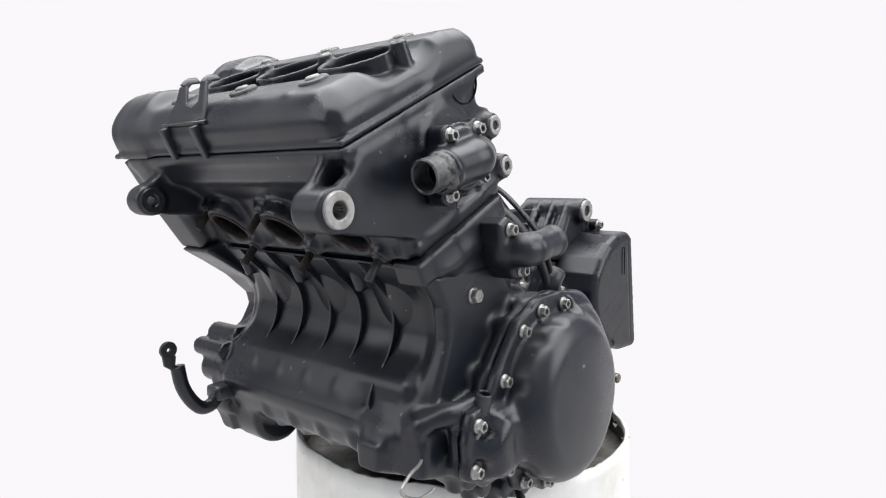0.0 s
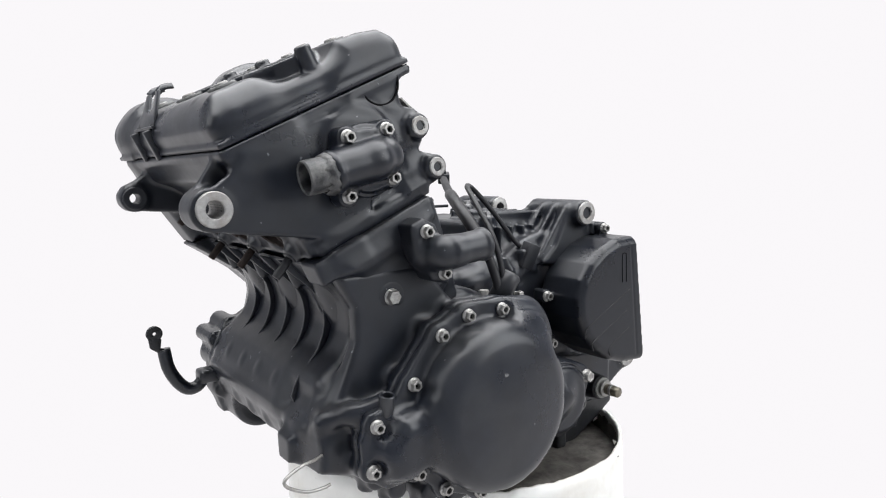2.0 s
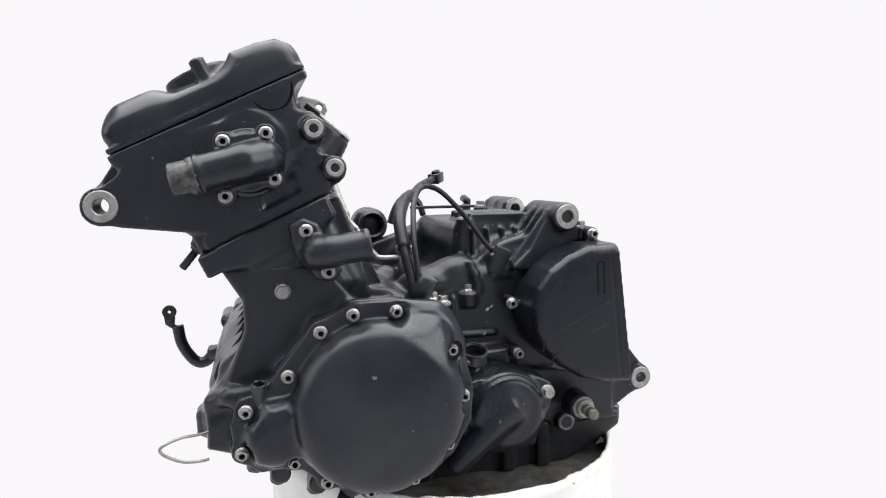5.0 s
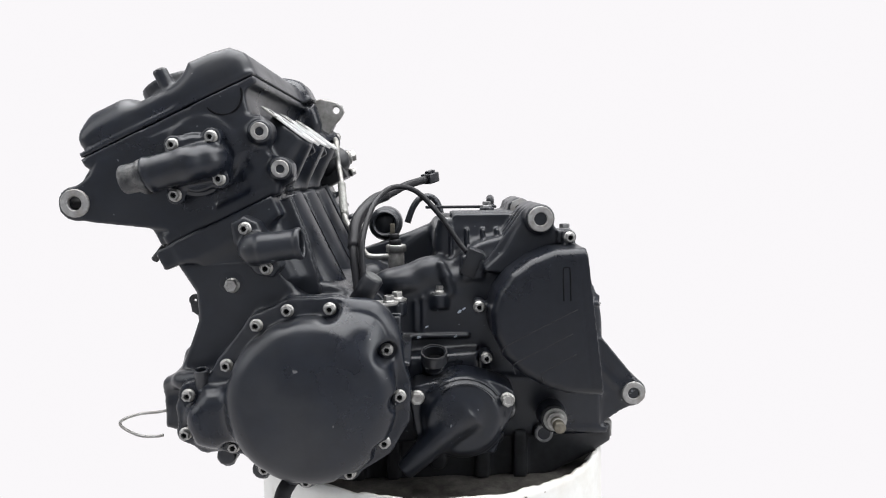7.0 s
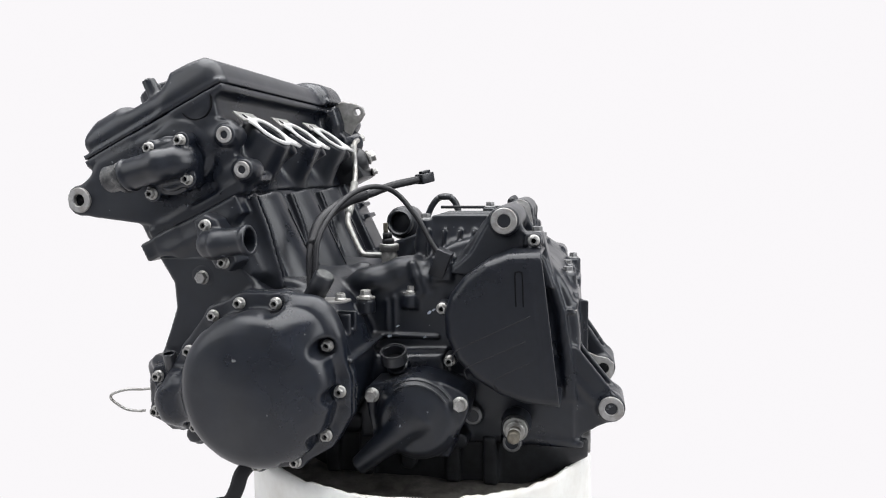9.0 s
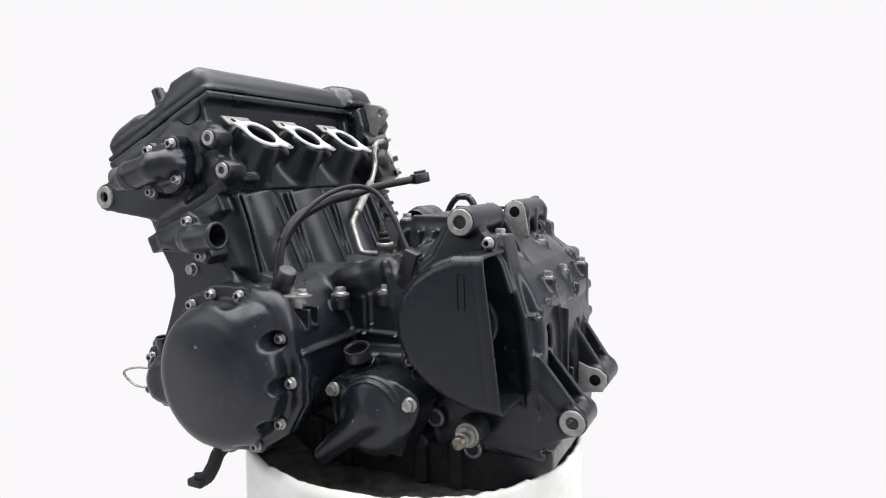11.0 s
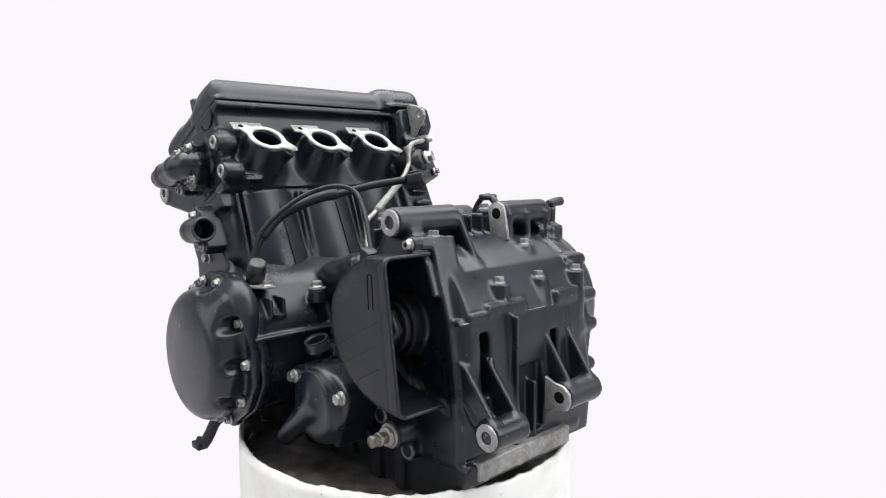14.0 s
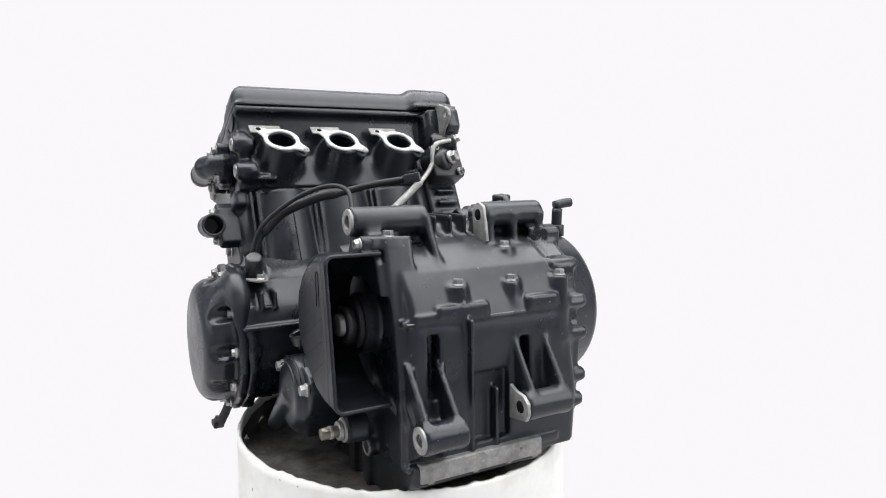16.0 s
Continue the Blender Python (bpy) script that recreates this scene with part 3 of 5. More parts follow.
    c.egg((0.03, -0.118, 0.375), (0.02, 0.016, 0.011), 0.008)
    # top deck ribs behind the cylinders
    c.box((0.0, -0.1, 0.36), (0.09, 0.08, 0.418), 0.012, 0.012, fr=((0, 0, 0.0), I3))
    c.box((0.0, -0.095, 0.40), (0.08, 0.085, 0.432), 0.008, 0.01)
    for y in (-0.092, -0.072, -0.05, -0.03, -0.012):
        c.box((0.02, y - 0.002, 0.38), (0.098, y + 0.002, 0.444), 0.0015, 0.006, fr=((0, 0, 0), I3))
    c.rod((0.012, -0.09, 0.40), (0.012, -0.09, 0.438), 0.009, e=0.001, k=0.005)
    for x in (0.018, 0.036, 0.054, 0.07):
        c.box((x - 0.0016, -0.110, 0.375), (x + 0.0016, -0.08, 0.428), 0.0008, 0.003)
    for x, y in ((0.070, 0.02),):
        c.rod((x, y, 0.41), (x, y, 0.446), 0.0095, e=0.001, k=0.005)
    for x, y, z, r in ((-0.075, -0.06, 0.372, 0.012), (-0.02, -0.11, 0.376, 0.012)):
        c.egg((x, y, z), (r * 1.3, r * 1.2, r), 0.008)
    c.poly([(-0.085, 0.350), (-0.070, 0.366), (-0.0557, 0.3735), (-0.0311, 0.3840), (-0.004, 0.3935), (0.0045, 0.3955), (0.0085, 0.390), (0.011, 0.3800), (0.036, 0.3785), (0.050, 0.383),
            (0.062, 0.398), (0.070, 0.35)], -0.126, -0.100, 0.009, 0.014)
    c.egg((-0.040, -0.118, 0.372), (0.030, 0.020, 0.015), 0.012)
    c.egg((-0.006, -0.114, 0.383), (0.018, 0.018, 0.014), 0.012)
    c.sausage([(0.006, -0.131, 0.392), (0.011, -0.133, 0.379), (0.016, -0.133, 0.362)], 0.0035, 0.006)
    c.box((-0.0245, -0.1345, 0.318), (-0.0215, -0.125, 0.352), 0.0008, 0.003)
    c.box((0.028, -0.137, 0.375), (0.052, -0.118, 0.402), 0.003, 0.005)
    # rear upper mounts
    c.rod((0.1096, -0.157, 0.4412), (0.1096, -0.072, 0.4412), 0.0155, e=0.001, k=0.004)
    c.poly([(0.096, 0.447), (0.122, 0.44), (0.15, 0.40), (0.16, 0.37), (0.05, 0.385), (0.072, 0.405)], -0.145, -0.128, 0.002, 0.005)
    c.poly([(0.096, 0.447), (0.124, 0.445), (0.155, 0.39), (0.06, 0.39)], -0.078, -0.070, 0.002, 0.005)
    c.poly([(0.10, 0.445), (0.115, 0.44), (0.11, 0.40), (0.06, 0.39)], -0.128, -0.08, 0.002, 0.006)
    for y in (-0.138, -0.118, -0.098):
        c.poly([(0.094, 0.45), (0.10, 0.452), (0.09, 0.42), (0.058, 0.385), (0.05, 0.39)], y - 0.003, y + 0.003, 0.001, 0.003)
    c.rod((0.1105, 0.001, 0.443), (0.1105, 0.078, 0.443), 0.0145, e=0.001, k=0.004)
    for y in (0.006, 0.038, 0.074):
        c.poly([(0.098, 0.45), (0.125, 0.443), (0.128, 0.39), (0.09, 0.39)], y - 0.004, y + 0.004, 0.001, 0.006)
    c.box((0.085, 0.0, 0.385), (0.104, 0.08, 0.44), 0.003, 0.006)
    c.box((0.088, 0.078, 0.385), (0.13, 0.10, 0.425), 0.004, 0.006)
    # sprocket-side wall and its mounting ear
    c.poly([(0.118, 0.427), (0.146, 0.427), (0.157, 0.385), (0.170, 0.345), (0.178, 0.29), (0.182, 0.25), (0.14, 0.25), (0.115, 0.30)], -0.1335, -0.105, 0.002, 0.004)
    c.poly([(0.130, 0.4285), (0.146, 0.4285), (0.149, 0.418), (0.140, 0.41), (0.128, 0.415)], -0.150, -0.118, 0.002, 0.002)
    # rear bolt towers and the parting flange
    for x, y, z in ((0.1714, -0.0649, 0.3765), (0.1686, 0.0018, 0.3755), (0.1742, 0.0631, 0.377), (0.1372, 0.0148, 0.408)):
        c.rod((x, y, z - (0.034 if y < 0.05 else 0.07)), (x, y, z), 0.0105, 0.0095, e=0.001, k=0.006)
    c.poly([(0.12, 0.3475), (0.1785, 0.3475), (0.182, 0.3425), (0.12, 0.3425)], -0.132, 0.092, 0.001, 0.003)
    c.box((0.15, -0.0947, 0.345), (0.184, -0.0346, 0.3585), 0.002, 0.003)
    c.box((0.15, -0.120, 0.345), (0.1835, -0.0900, 0.3530), 0.002, 0.003)
    c.box((0.15, 0.014, 0.345), (0.185, 0.054, 0.3595), 0.002, 0.003)
    c.sausage([(0.1415, -0.068, 0.4068), (0.1405, -0.027, 0.4068)], 0.0018, 0.001, cut=True)
    # rear wall: ribs, pockets, lower mounts
    c.box((0.17, -0.0635, 0.205), (0.1945, -0.0590, 0.345), 0.0015, 0.004)
    c.box((0.168, -0.1075, 0.268), (0.2, -0.0945, 0.332), 0.002, 0.002, cut=True)
    c.box((0.168, 0.001, 0.268), (0.2, 0.014, 0.318), 0.002, 0.002, cut=True)
    c.box((0.180, -0.0565, 0.215), (0.2, -0.014, 0.287), 0.003, 0.003, cut=True)
    c.box((0.176, -0.033, 0.20), (0.1925, -0.029, 0.27), 0.001, 0.003)
    c.rod((0.2189, -0.1345, 0.2439), (0.2189, -0.088, 0.2439), 0.0145, e=0.001, k=0.004)
    for y in (-0.128, -0.095):
        c.poly([(0.172, 0.31), (0.185, 0.305), (0.228, 0.252), (0.224, 0.231), (0.205, 0.222), (0.18, 0.205)], y - 0.0035, y + 0.0035, 0.001, 0.004)
    c.rod((0.2131, -0.0135, 0.2528), (0.2131, 0.042, 0.2528), 0.0145, e=0.001, k=0.004)
    for y in (-0.004, 0.035):
        c.poly([(0.172, 0.325), (0.184, 0.318), (0.222, 0.262), (0.219, 0.24), (0.20, 0.235), (0.18, 0.225)], y - 0.0035, y + 0.0035, 0.001, 0.004)
    c.poly([(0.175, 0.255), (0.182, 0.215), (0.216, 0.236), (0.212, 0.245)], -0.124, -0.09, 0.002, 0.006)
    # small bosses of the shift side
    c.rod((0.1223, -0.15, 0.2302), (0.1223, -0.172, 0.2302), 0.0165, 0.014, e=0.002, k=0.006)
    c.rod((0.1164, -0.13, 0.204), (0.1164, -0.147, 0.204), 0.011, e=0.001, k=0.004)
    c.rod((0.0745, -0.13, 0.232), (0.0745, -0.149, 0.232), 0.011, e=0.001, k=0.004)
    c.rod((0.062, -0.13, 0.207), (0.062, -0.160, 0.207), 0.009, e=0.001, k=0.004)
    c.rod((0.017, -0.13, 0.205), (0.017, -0.165, 0.2), 0.008, e=0.001, k=0.004)
    c.rod((-0.0036, -0.146, 0.264), (-0.0036, -0.163, 0.288), 0.0115, e=0.001, k=0.006)
    # chain run recess behind the sprocket cover
    c.rod((0.105, -0.19, 0.335), (0.105, -0.135, 0.335), 0.048, e=0.002, k=0.004, cut=True)
    c.rod((0.105, -0.12, 0.335), (0.105, -0.150, 0.335), 0.032, e=0.003, k=0.005)
    c.poly([(0.140, 0.427), (0.147, 0.427), (0.158, 0.385), (0.171, 0.345), (0.179, 0.29), (0.184, 0.25), (0.172, 0.25), (0.168, 0.29), (0.161, 0.345), (0.148, 0.385)], -0.1365, -0.105, 0.001, 0.002)
    # screwed joint of sump and lower case
    c.poly([(-0.17, 0.205), (-0.13, 0.200), (0.19, 0.198), (0.192, 0.206), (-0.1, 0.22)], -0.135, 0.05, 0.002, 0.004)
    ob = part("crankcase", c, PAINT, engine, "satin black crankcase with cast ribs and bosses")
    edge = [(p.x - 0.0045, p.z) for p in smooth_line([(x, 0, z) for x, z in rib[:8]], 5)]
    for v in (-0.149, -0.107, -0.0645, -0.022, 0.02):
        part("cast_rib", slab(edge + [(-0.2608, 0.3035), (-0.2640, 0.2945), (-0.2615, 0.2880), (-0.245, 0.289), (-0.22, 0.312), (-0.215, 0.36), (-0.24, 0.41)], v - 0.0013, v + 0.0013, 0.0006), PAINT, ob)
    part("seam", block((0.150, -0.128, 0.3443), (0.1826, 0.060, 0.3452), 0.0002), DULL, ob, "bare metal joint line")
    part("seam", block((-0.2682, -0.105, 0.2748), (-0.26, -0.018, 0.2758), 0.0002), DULL, ob, "bare metal joint line")
    return ob


def sump():
    c = Casting((-0.19, -0.16, 0.126), (0.215, 0.075, 0.22), 0.0025)
    c.poly([(-0.16, 0.205), (-0.12, 0.16), (-0.07, 0.135), (0.10, 0.135), (0.17, 0.17), (0.196, 0.186), (0.196, 0.206)], -0.130, 0.025, 0.006, 0.004)
    for x in (-0.09, -0.05, 0.05, 0.092):
        c.box((x - 0.008, -0.140, 0.15 if x < 0.12 else 0.175), (x + 0.008, -0.11, 0.206), 0.003, 0.005)
    c.rod((0.0, -0.125, 0.172), (0.0, -0.142, 0.172), 0.010, e=0.002, k=0.004)
    ob = part("sump", c, DARK, engine, "black oil sump in grime")
    part("sump_flange", block((0.176, -0.124, 0.189), (0.1985, 0.022, 0.2085), 0.002), DULL, ob, "bare, corroded aluminium flange strip")
    rnd = random.Random(8)
    for _ in range(16):
        y, z, r = rnd.uniform(-0.09, 0.012), rnd.uniform(0.196, 0.207), rnd.uniform(0.0015, 0.004)
        ps = [(y + 1.6 * r * rnd.uniform(0.5, 1.1) * math.cos(a), z + r * rnd.uniform(0.4, 1.0) * math.sin(a)) for a in np.linspace(0, 2 * math.pi, 8, endpoint=False)]
        part("corrosion_patch", slab(ps, 0.1983, 0.1988, 0, ((0, 0, 0), ((0, 1, 0), (1, 0, 0), (0, 0, 1)))), WASHER, ob, "pale corroded patch")
    for y in (-0.112, -0.06, -0.02, 0.014):
        part("flange_screw", disc((0.193, y, 0.187), (0, 0, -1), 0.005, 0.006, 0.001, 12), DULL, ob)
    return ob


def cylinder_block():
    c = Casting((-0.28, -0.235, 0.34), (-0.06, 0.135, 0.50), 0.0022)
    c.poly([(0.030, -0.1075), (0.150, -0.1075), (0.149, -0.135), (0.143, -0.235), (0.03, -0.235), (0.044, -0.17), (0.040, -0.14)], -0.192, 0.082, 0.012, 0.006, fr=HEAD)
    c.box((0.040, -0.214, -0.129), (0.146, 0.088, -0.1085), 0.002, 0.004, fr=HEAD)
    c.box((0.022, -0.214, -0.129), (0.07, -0.184, -0.1085), 0.002, 0.005, fr=HEAD)
    for v in CYL:
        for u, r in ((0.080, 0.045), (0.1165, 0.0445)):
            p, q = h(u, v, -0.112), h(u, v, -0.275)
            c.rod(p, q, r, e=0.003, k=0.003)
        # seam and cast web down the back of each barrel
        for dv in (-0.0465, -0.0385):
            c.poly([(0.10, -0.115), (0.1585, -0.115), (0.1560, -0.150), (0.1440, -0.215), (0.10, -0.215)], v + dv - 0.0018, v + dv + 0.0018, 0.0008, 0.003, fr=HEAD)
    # water jacket on the generator end, its bolt posts
    c.poly([(0.05, -0.128), (0.130, -0.128), (0.132, -0.19), (0.10, -0.205), (0.055, -0.17)], -0.2115, -0.19, 0.009, 0.020, fr=HEAD)
    c.rod((-0.1967, -0.19, 0.3855), (-0.1967, -0.211, 0.3855), 0.012, e=0.002, k=0.008)
    for w in (-0.126, -0.1445, -0.162):
        c.box((0.135, 0.075, w - 0.003), (0.170, 0.105, w + 0.003), 0.001, 0.003, fr=HEAD)
    c.poly([(0.008, -0.108), (0.16, -0.108), (0.16, -0.235), (0.06, -0.235), (0.054, -0.195), (0.040, -0.16), (0.022, -0.13)], 0.064, 0.116, 0.004, 0.006, fr=HEAD)
    for v in CYL:
        c.rod(h(0.036, v + 0.03, -0.128), h(0.036, v + 0.03, -0.15), 0.006, e=0.001, k=0.005)
    ob = part("cylinder_block", c, PAINT, engine, "black cylinder block with rounded barrels")
    for v in CYL:
        # dark strip painted for the shaded groove down each barrel
        part("cast_seam", slab([(0.1590, -0.135), (0.1616, -0.135), (0.1616, -0.25), (0.1590, -0.25)], v + 0.0040, v + 0.0050, 0, HEAD), RECESS_SHADE, ob)
    return ob


def cylinder_head():
    c = Casting((-0.37, -0.235, 0.385), (-0.085, 0.135, 0.61), 0.0022)
    c.poly([(0.002, -0.001), (0.178, -0.001), (0.171, -0.006), (0.164, -0.012), (0.159, -0.03), (0.150, -0.06), (0.152, -0.107), (0.026, -0.107), (0.026, -0.055), (0.014, -0.036), (0.003, -0.026)], -0.203, 0.098, 0.003, 0.004, fr=HEAD)
    c.box((-0.001, -0.2052, -0.008), (0.1805, 0.104, 0.004), 0.0016, 0.004, fr=HEAD)
    c.rod(h(0.032, -0.202, -0.004), h(0.032, 0.098, -0.004), 0.031, e=0.003, k=0.01)
    c.rod(h(0.138, -0.202, 0.0), h(0.138, 0.098, 0.0), 0.025, e=0.003, k=0.01)
    c.box((0.034, -0.2075, -0.1090), (0.152, -0.180, -0.097), 0.002, 0.006, fr=HEAD)
    # half-moon plugs
    for u in (0.036, 0.146):
        c.rod(h(u, -0.19, -0.004), h(u, -0.2055, -0.004), 0.0165, e=0.001, k=0.001)
    c.box((-0.01, -0.23, 0.0), (0.2, 0.14, 0.06), 0.0005, 0.0005, fr=HEAD, cut=True)
    # front engine mounts, one at each end
    plate = [(-0.3575, 0.466), (-0.353, 0.4755), (-0.3425, 0.4805), (-0.330, 0.490), (-0.318, 0.505), (-0.25, 0.535), (-0.20, 0.535), (-0.212, 0.455), (-0.234, 0.4378),
             (-0.2656, 0.4395), (-0.329, 0.4468), (-0.347, 0.451)]
    c.poly(plate, -0.207, -0.199, 0.002, 0.004)
    c.rod(h(-0.0255, -0.207, -0.035), h(-0.0255, -0.176, -0.035), 0.0165, e=0.001, k=0.002)
    c.poly([(-0.04, -0.035), (-0.024, -0.018), (0.0, -0.003), (0.03, -0.006), (0.03, -0.06), (-0.020, -0.0505)], -0.187, -0.179, 0.002, 0.004, fr=HEAD)
    c.poly([(-0.3560, 0.470), (-0.350, 0.4795), (-0.338, 0.486), (-0.325, 0.497), (-0.30, 0.515), (-0.26, 0.515), (-0.26, 0.4480), (-0.285, 0.4505), (-0.330, 0.4535), (-0.349, 0.457)], 0.053, 0.070, 0.003, 0.004)
    c.rod((-0.3412, 0.050, 0.4675), (-0.3412, 0.074, 0.4675), 0.0140, e=0.002, k=0.003)
    c.rod((-0.3412, 0.03, 0.4675), (-0.3412, 0.10, 0.4675), 0.0052, e=0.0005, k=0.0005, cut=True)
    c.rod((-0.3416, -0.23, 0.4655), (-0.3416, -0.165, 0.4655), 0.0066, e=0.0005, k=0.0005, cut=True)
    # exhaust ports
    for v in CYL:
        c.rod(h(0.050, v, -0.070), h(0.0205, v, -0.084), 0.027, 0.026, e=0.002, k=0.006)
        c.rod(h(0.045, v, -0.072), h(0.010, v, -0.0885), 0.0195, e=0.001, k=0.001, cut=True)
        for dv, w in ((0.026, -0.064), (-0.026, -0.100)):
            c.rod(h(0.045, v + dv, w + 0.006), h(0.021, v + dv, w - 0.004), 0.0085, e=0.002, k=0.006)
    # intake stubs
    for v in INTAKE:
        c.rod(h(0.128, v, -0.0835), h(0.1835, v, -0.0545), 0.0360, 0.0240, e=0.002, k=0.010)
        c.rod(h(0.15, v + 0.018, -0.078), h(0.1905, v + 0.0245, -0.0735), 0.0085, e=0.001, k=0.008)
        c.rod(h(0.15, v, -0.0715), h(0.212, v, -0.0415), 0.0178, e=0.001, k=0.001, cut=True)
    # mount ears on the generator end
    for u, w in ((0.1632, -0.0504), (0.1646, -0.0897)):
        c.rod(h(u, -0.2125, w), h(u, -0.186, w), 0.0110, e=0.001, k=0.004)
        c.box((0.13, -0.206, w - 0.010), (u, -0.188, w + 0.010), 0.003, 0.008, fr=HEAD)
    c.poly([(0.14, -0.02), (0.170, -0.036), (0.175, -0.050), (0.168, -0.062), (0.158, -0.070), (0.168, -0.080), (0.176, -0.090), (0.170, -0.101), (0.14, -0.106)], -0.205, -0.192, 0.002, 0.004, fr=HEAD)
    c.box((0.125, -0.2, -0.10), (0.158, -0.15, -0.02), 0.005, 0.008, fr=HEAD)
    c.box((0.150, -0.2, -0.103), (0.166, -0.16, -0.094), 0.002, 0.004, fr=HEAD)
    # chain tunnel at the far end
    c.poly([(-0.002, -0.002), (0.192, -0.002), (0.188, -0.03), (0.165, -0.06), (0.158, -0.107), (0.012, -0.107), (0.004, -0.06)], 0.07, 0.124, 0.010, 0.008, fr=HEAD)
    c.rod(h(0.168, 0.085, -0.05), h(0.185, 0.118, -0.055), 0.017, e=0.003, k=0.006)
    # pad behind the outlet housing
    c.rod(h(0.106, -0.19, -0.043), h(0.106, -0.208, -0.043), 0.033, e=0.003, k=0.006)
    ob = part("cylinder_head", c, PAINT, engine, "black cylinder head with three intake stubs")
    for u in (0.036, 0.146):
        # dark arc painted for the shaded groove round the plug
        part("half_moon_edge", tube([h(u + 0.0185 * math.cos(a), -0.2052, -0.004 - 0.0185 * math.sin(a)) for a in np.linspace(0.05, math.pi - 0.05, 15)], 0.0010, 6, 2), RECESS_SHADE, ob)
    return ob


def cam_cover():
    c = Casting((-0.37, -0.23, 0.49), (-0.125, 0.15, 0.665), 0.0017)
    c.box((0.001, -0.2045, 0.0004), (0.1795, 0.104, 0.026), 0.012, 0.003, fr=HEAD)
    c.box((0.006, -0.199, 0.0004), (0.068, 0.104, 0.0385), 0.019, 0.012, fr=HEAD)
    c.poly([(0.098, 0.001), (0.106, 0.018), (0.128, 0.0395), (0.152, 0.0385), (0.1700, 0.0350), (0.1790, 0.024), (0.180, 0.001)], -0.2025, 0.10, 0.013, 0.012, fr=HEAD)
    c.box((-0.0006, -0.2058, -0.004), (0.1812, 0.1055, 0.0055), 0.0016, 0.004, fr=HEAD)
    # chain dome at the far end
    c.box((0.002, 0.062, 0.0005), (0.190, 0.127, 0.034), 0.014, 0.010, fr=HEAD)
    c.rod(h(0.04, 0.054, 0.010), h(0.04, 0.126, 0.010), 0.0395, e=0.012, k=0.012)
    c.rod(h(0.150, 0.056, 0.007), h(0.150, 0.121, 0.007), 0.0405, e=0.012, k=0.012)
    c.box((-0.0035, 0.060, 0.0005), (0.1925, 0.1285, 0.0055), 0.0016, 0.004, fr=HEAD)
    c.box((-0.05, -0.3, -0.06), (0.26, 0.2, 0.0006), 0.0002, 0.0002, fr=HEAD, cut=True)
    # plug wells with raised rims
    well = (HEAD[0], (HU, HW, (0, 1, 0)))

    def oval(v, a, b):
        return [(0.094 + a * math.cos(t), v + b * math.sin(t)) for t in np.linspace(0, 2 * math.pi, 28, endpoint=False)]
    for v in CYL:
        c.poly(oval(v, 0.0300, 0.0380), 0.010, 0.0405, 0.0016, 0.005, fr=well)
        c.rod(h(0.100, v - 0.042, 0.016), h(0.100, v - 0.042, 0.0455), 0.0078, 0.0068, e=0.001, k=0.003)
    for v in CYL:
        c.poly(oval(v, 0.0258, 0.0336), 0.007, 0.06, 0.0005, 0.0016, fr=well, cut=True)
    c.egg((0.022, -0.145, 0.0335), (0.006, 0.008, 0.004), 0.004, fr=HEAD)
    ob = part("cam_cover", c, COVER, engine, "scuffed satin black cam cover")
    for v in CYL:
        part("plug_cap", disc(h(0.094, v, 0.024), HW, 0.0165, 0.02, 0.003, 28), RUBBER, ob, "black rubber coil cap deep in its well")
    # cover bolts on pale rubber seals
    for u, v, w in ((0.041, -0.152, 0.0385), (0.042, -0.059, 0.0385), (0.1500, -0.1485, 0.0372), (0.1510, -0.052, 0.0372), (0.1510, 0.043, 0.0372), (0.042, 0.035, 0.0385), (0.045, 0.098, 0.0455)):
        b = part("seal_washer", disc(h(u, v, w + 0.0022), HW, 0.0122, 0.006, 0.001, 28), SEAL, ob, "dull grey cover bolt washer")
        part("bolt_head", disc(h(u, v, w + 0.0042), HW, 0.006, 0.004, 0.001, 16), DULL, b)
    for v in CYL:
        part("stud_insert", ring(h(0.100, v - 0.042, 0.0460), HW, 0.0045, 0.0025, 0.004, 0.0005, 16), DULL, ob)
    return ob


def cover_bracket():
    """Bent steel hose bracket on the front edge of the cam cover."""
    br = part("bracket", slab([(0.002, 0.0265), (0.026, 0.0265), (0.026, 0.0290), (0.002, 0.0290)], -0.048, 0.022, 0.0004, HEAD), PAINT, engine, "black bent bracket on the cam cover")
    rise = Vector(h(0.026, 0, 0.054)) - Vector(h(0.006, 0, 0.028))
    rise.normalize()
    nrm = Vector((0, 1, 0)).cross(rise)
    fr = (h(0.006, 0, 0.028), ((0, 1, 0), tuple(nrm), tuple(rise)))
    u_plate = [(-0.046, 0.0), (0.018, 0.0), (0.006, 0.018), (0.003, 0.032), (-0.008, 0.032), (-0.012, 0.015), (-0.022, 0.012), (-0.031, 0.017), (-0.030, 0.034), (-0.039, 0.034)]
    part("forked_plate", slab(u_plate, -0.0014, 0.0014, 0.0005, fr), PAINT, br)
    for v in (-0.0345, -0.0025):
        a = fr[0] + Vector((0, v, 0)) + rise * 0.032
        part("curled_tip", tube([a, a + rise * 0.004 + Vector((0.004, 0, 0.001)), a + rise * 0.005 + Vector((0.012, 0, 0.002))], 0.0042, 8, 5, wide=0.45), PAINT, br)
    for v in (-0.036, 0.014):
        part("post", block((-0.0045, v - 0.0035, -0.002), (0.006, v + 0.0035, 0.0265), 0.001, Matrix.Translation(HEAD[0]) @ Matrix((HU, (0, 1, 0), HW)).transposed().to_4x4()), PAINT, br)
        part("bolt_head", disc(h(0.010, v, 0.0305), HW, 0.0065, 0.005, 0.001, 6), DARK, br)


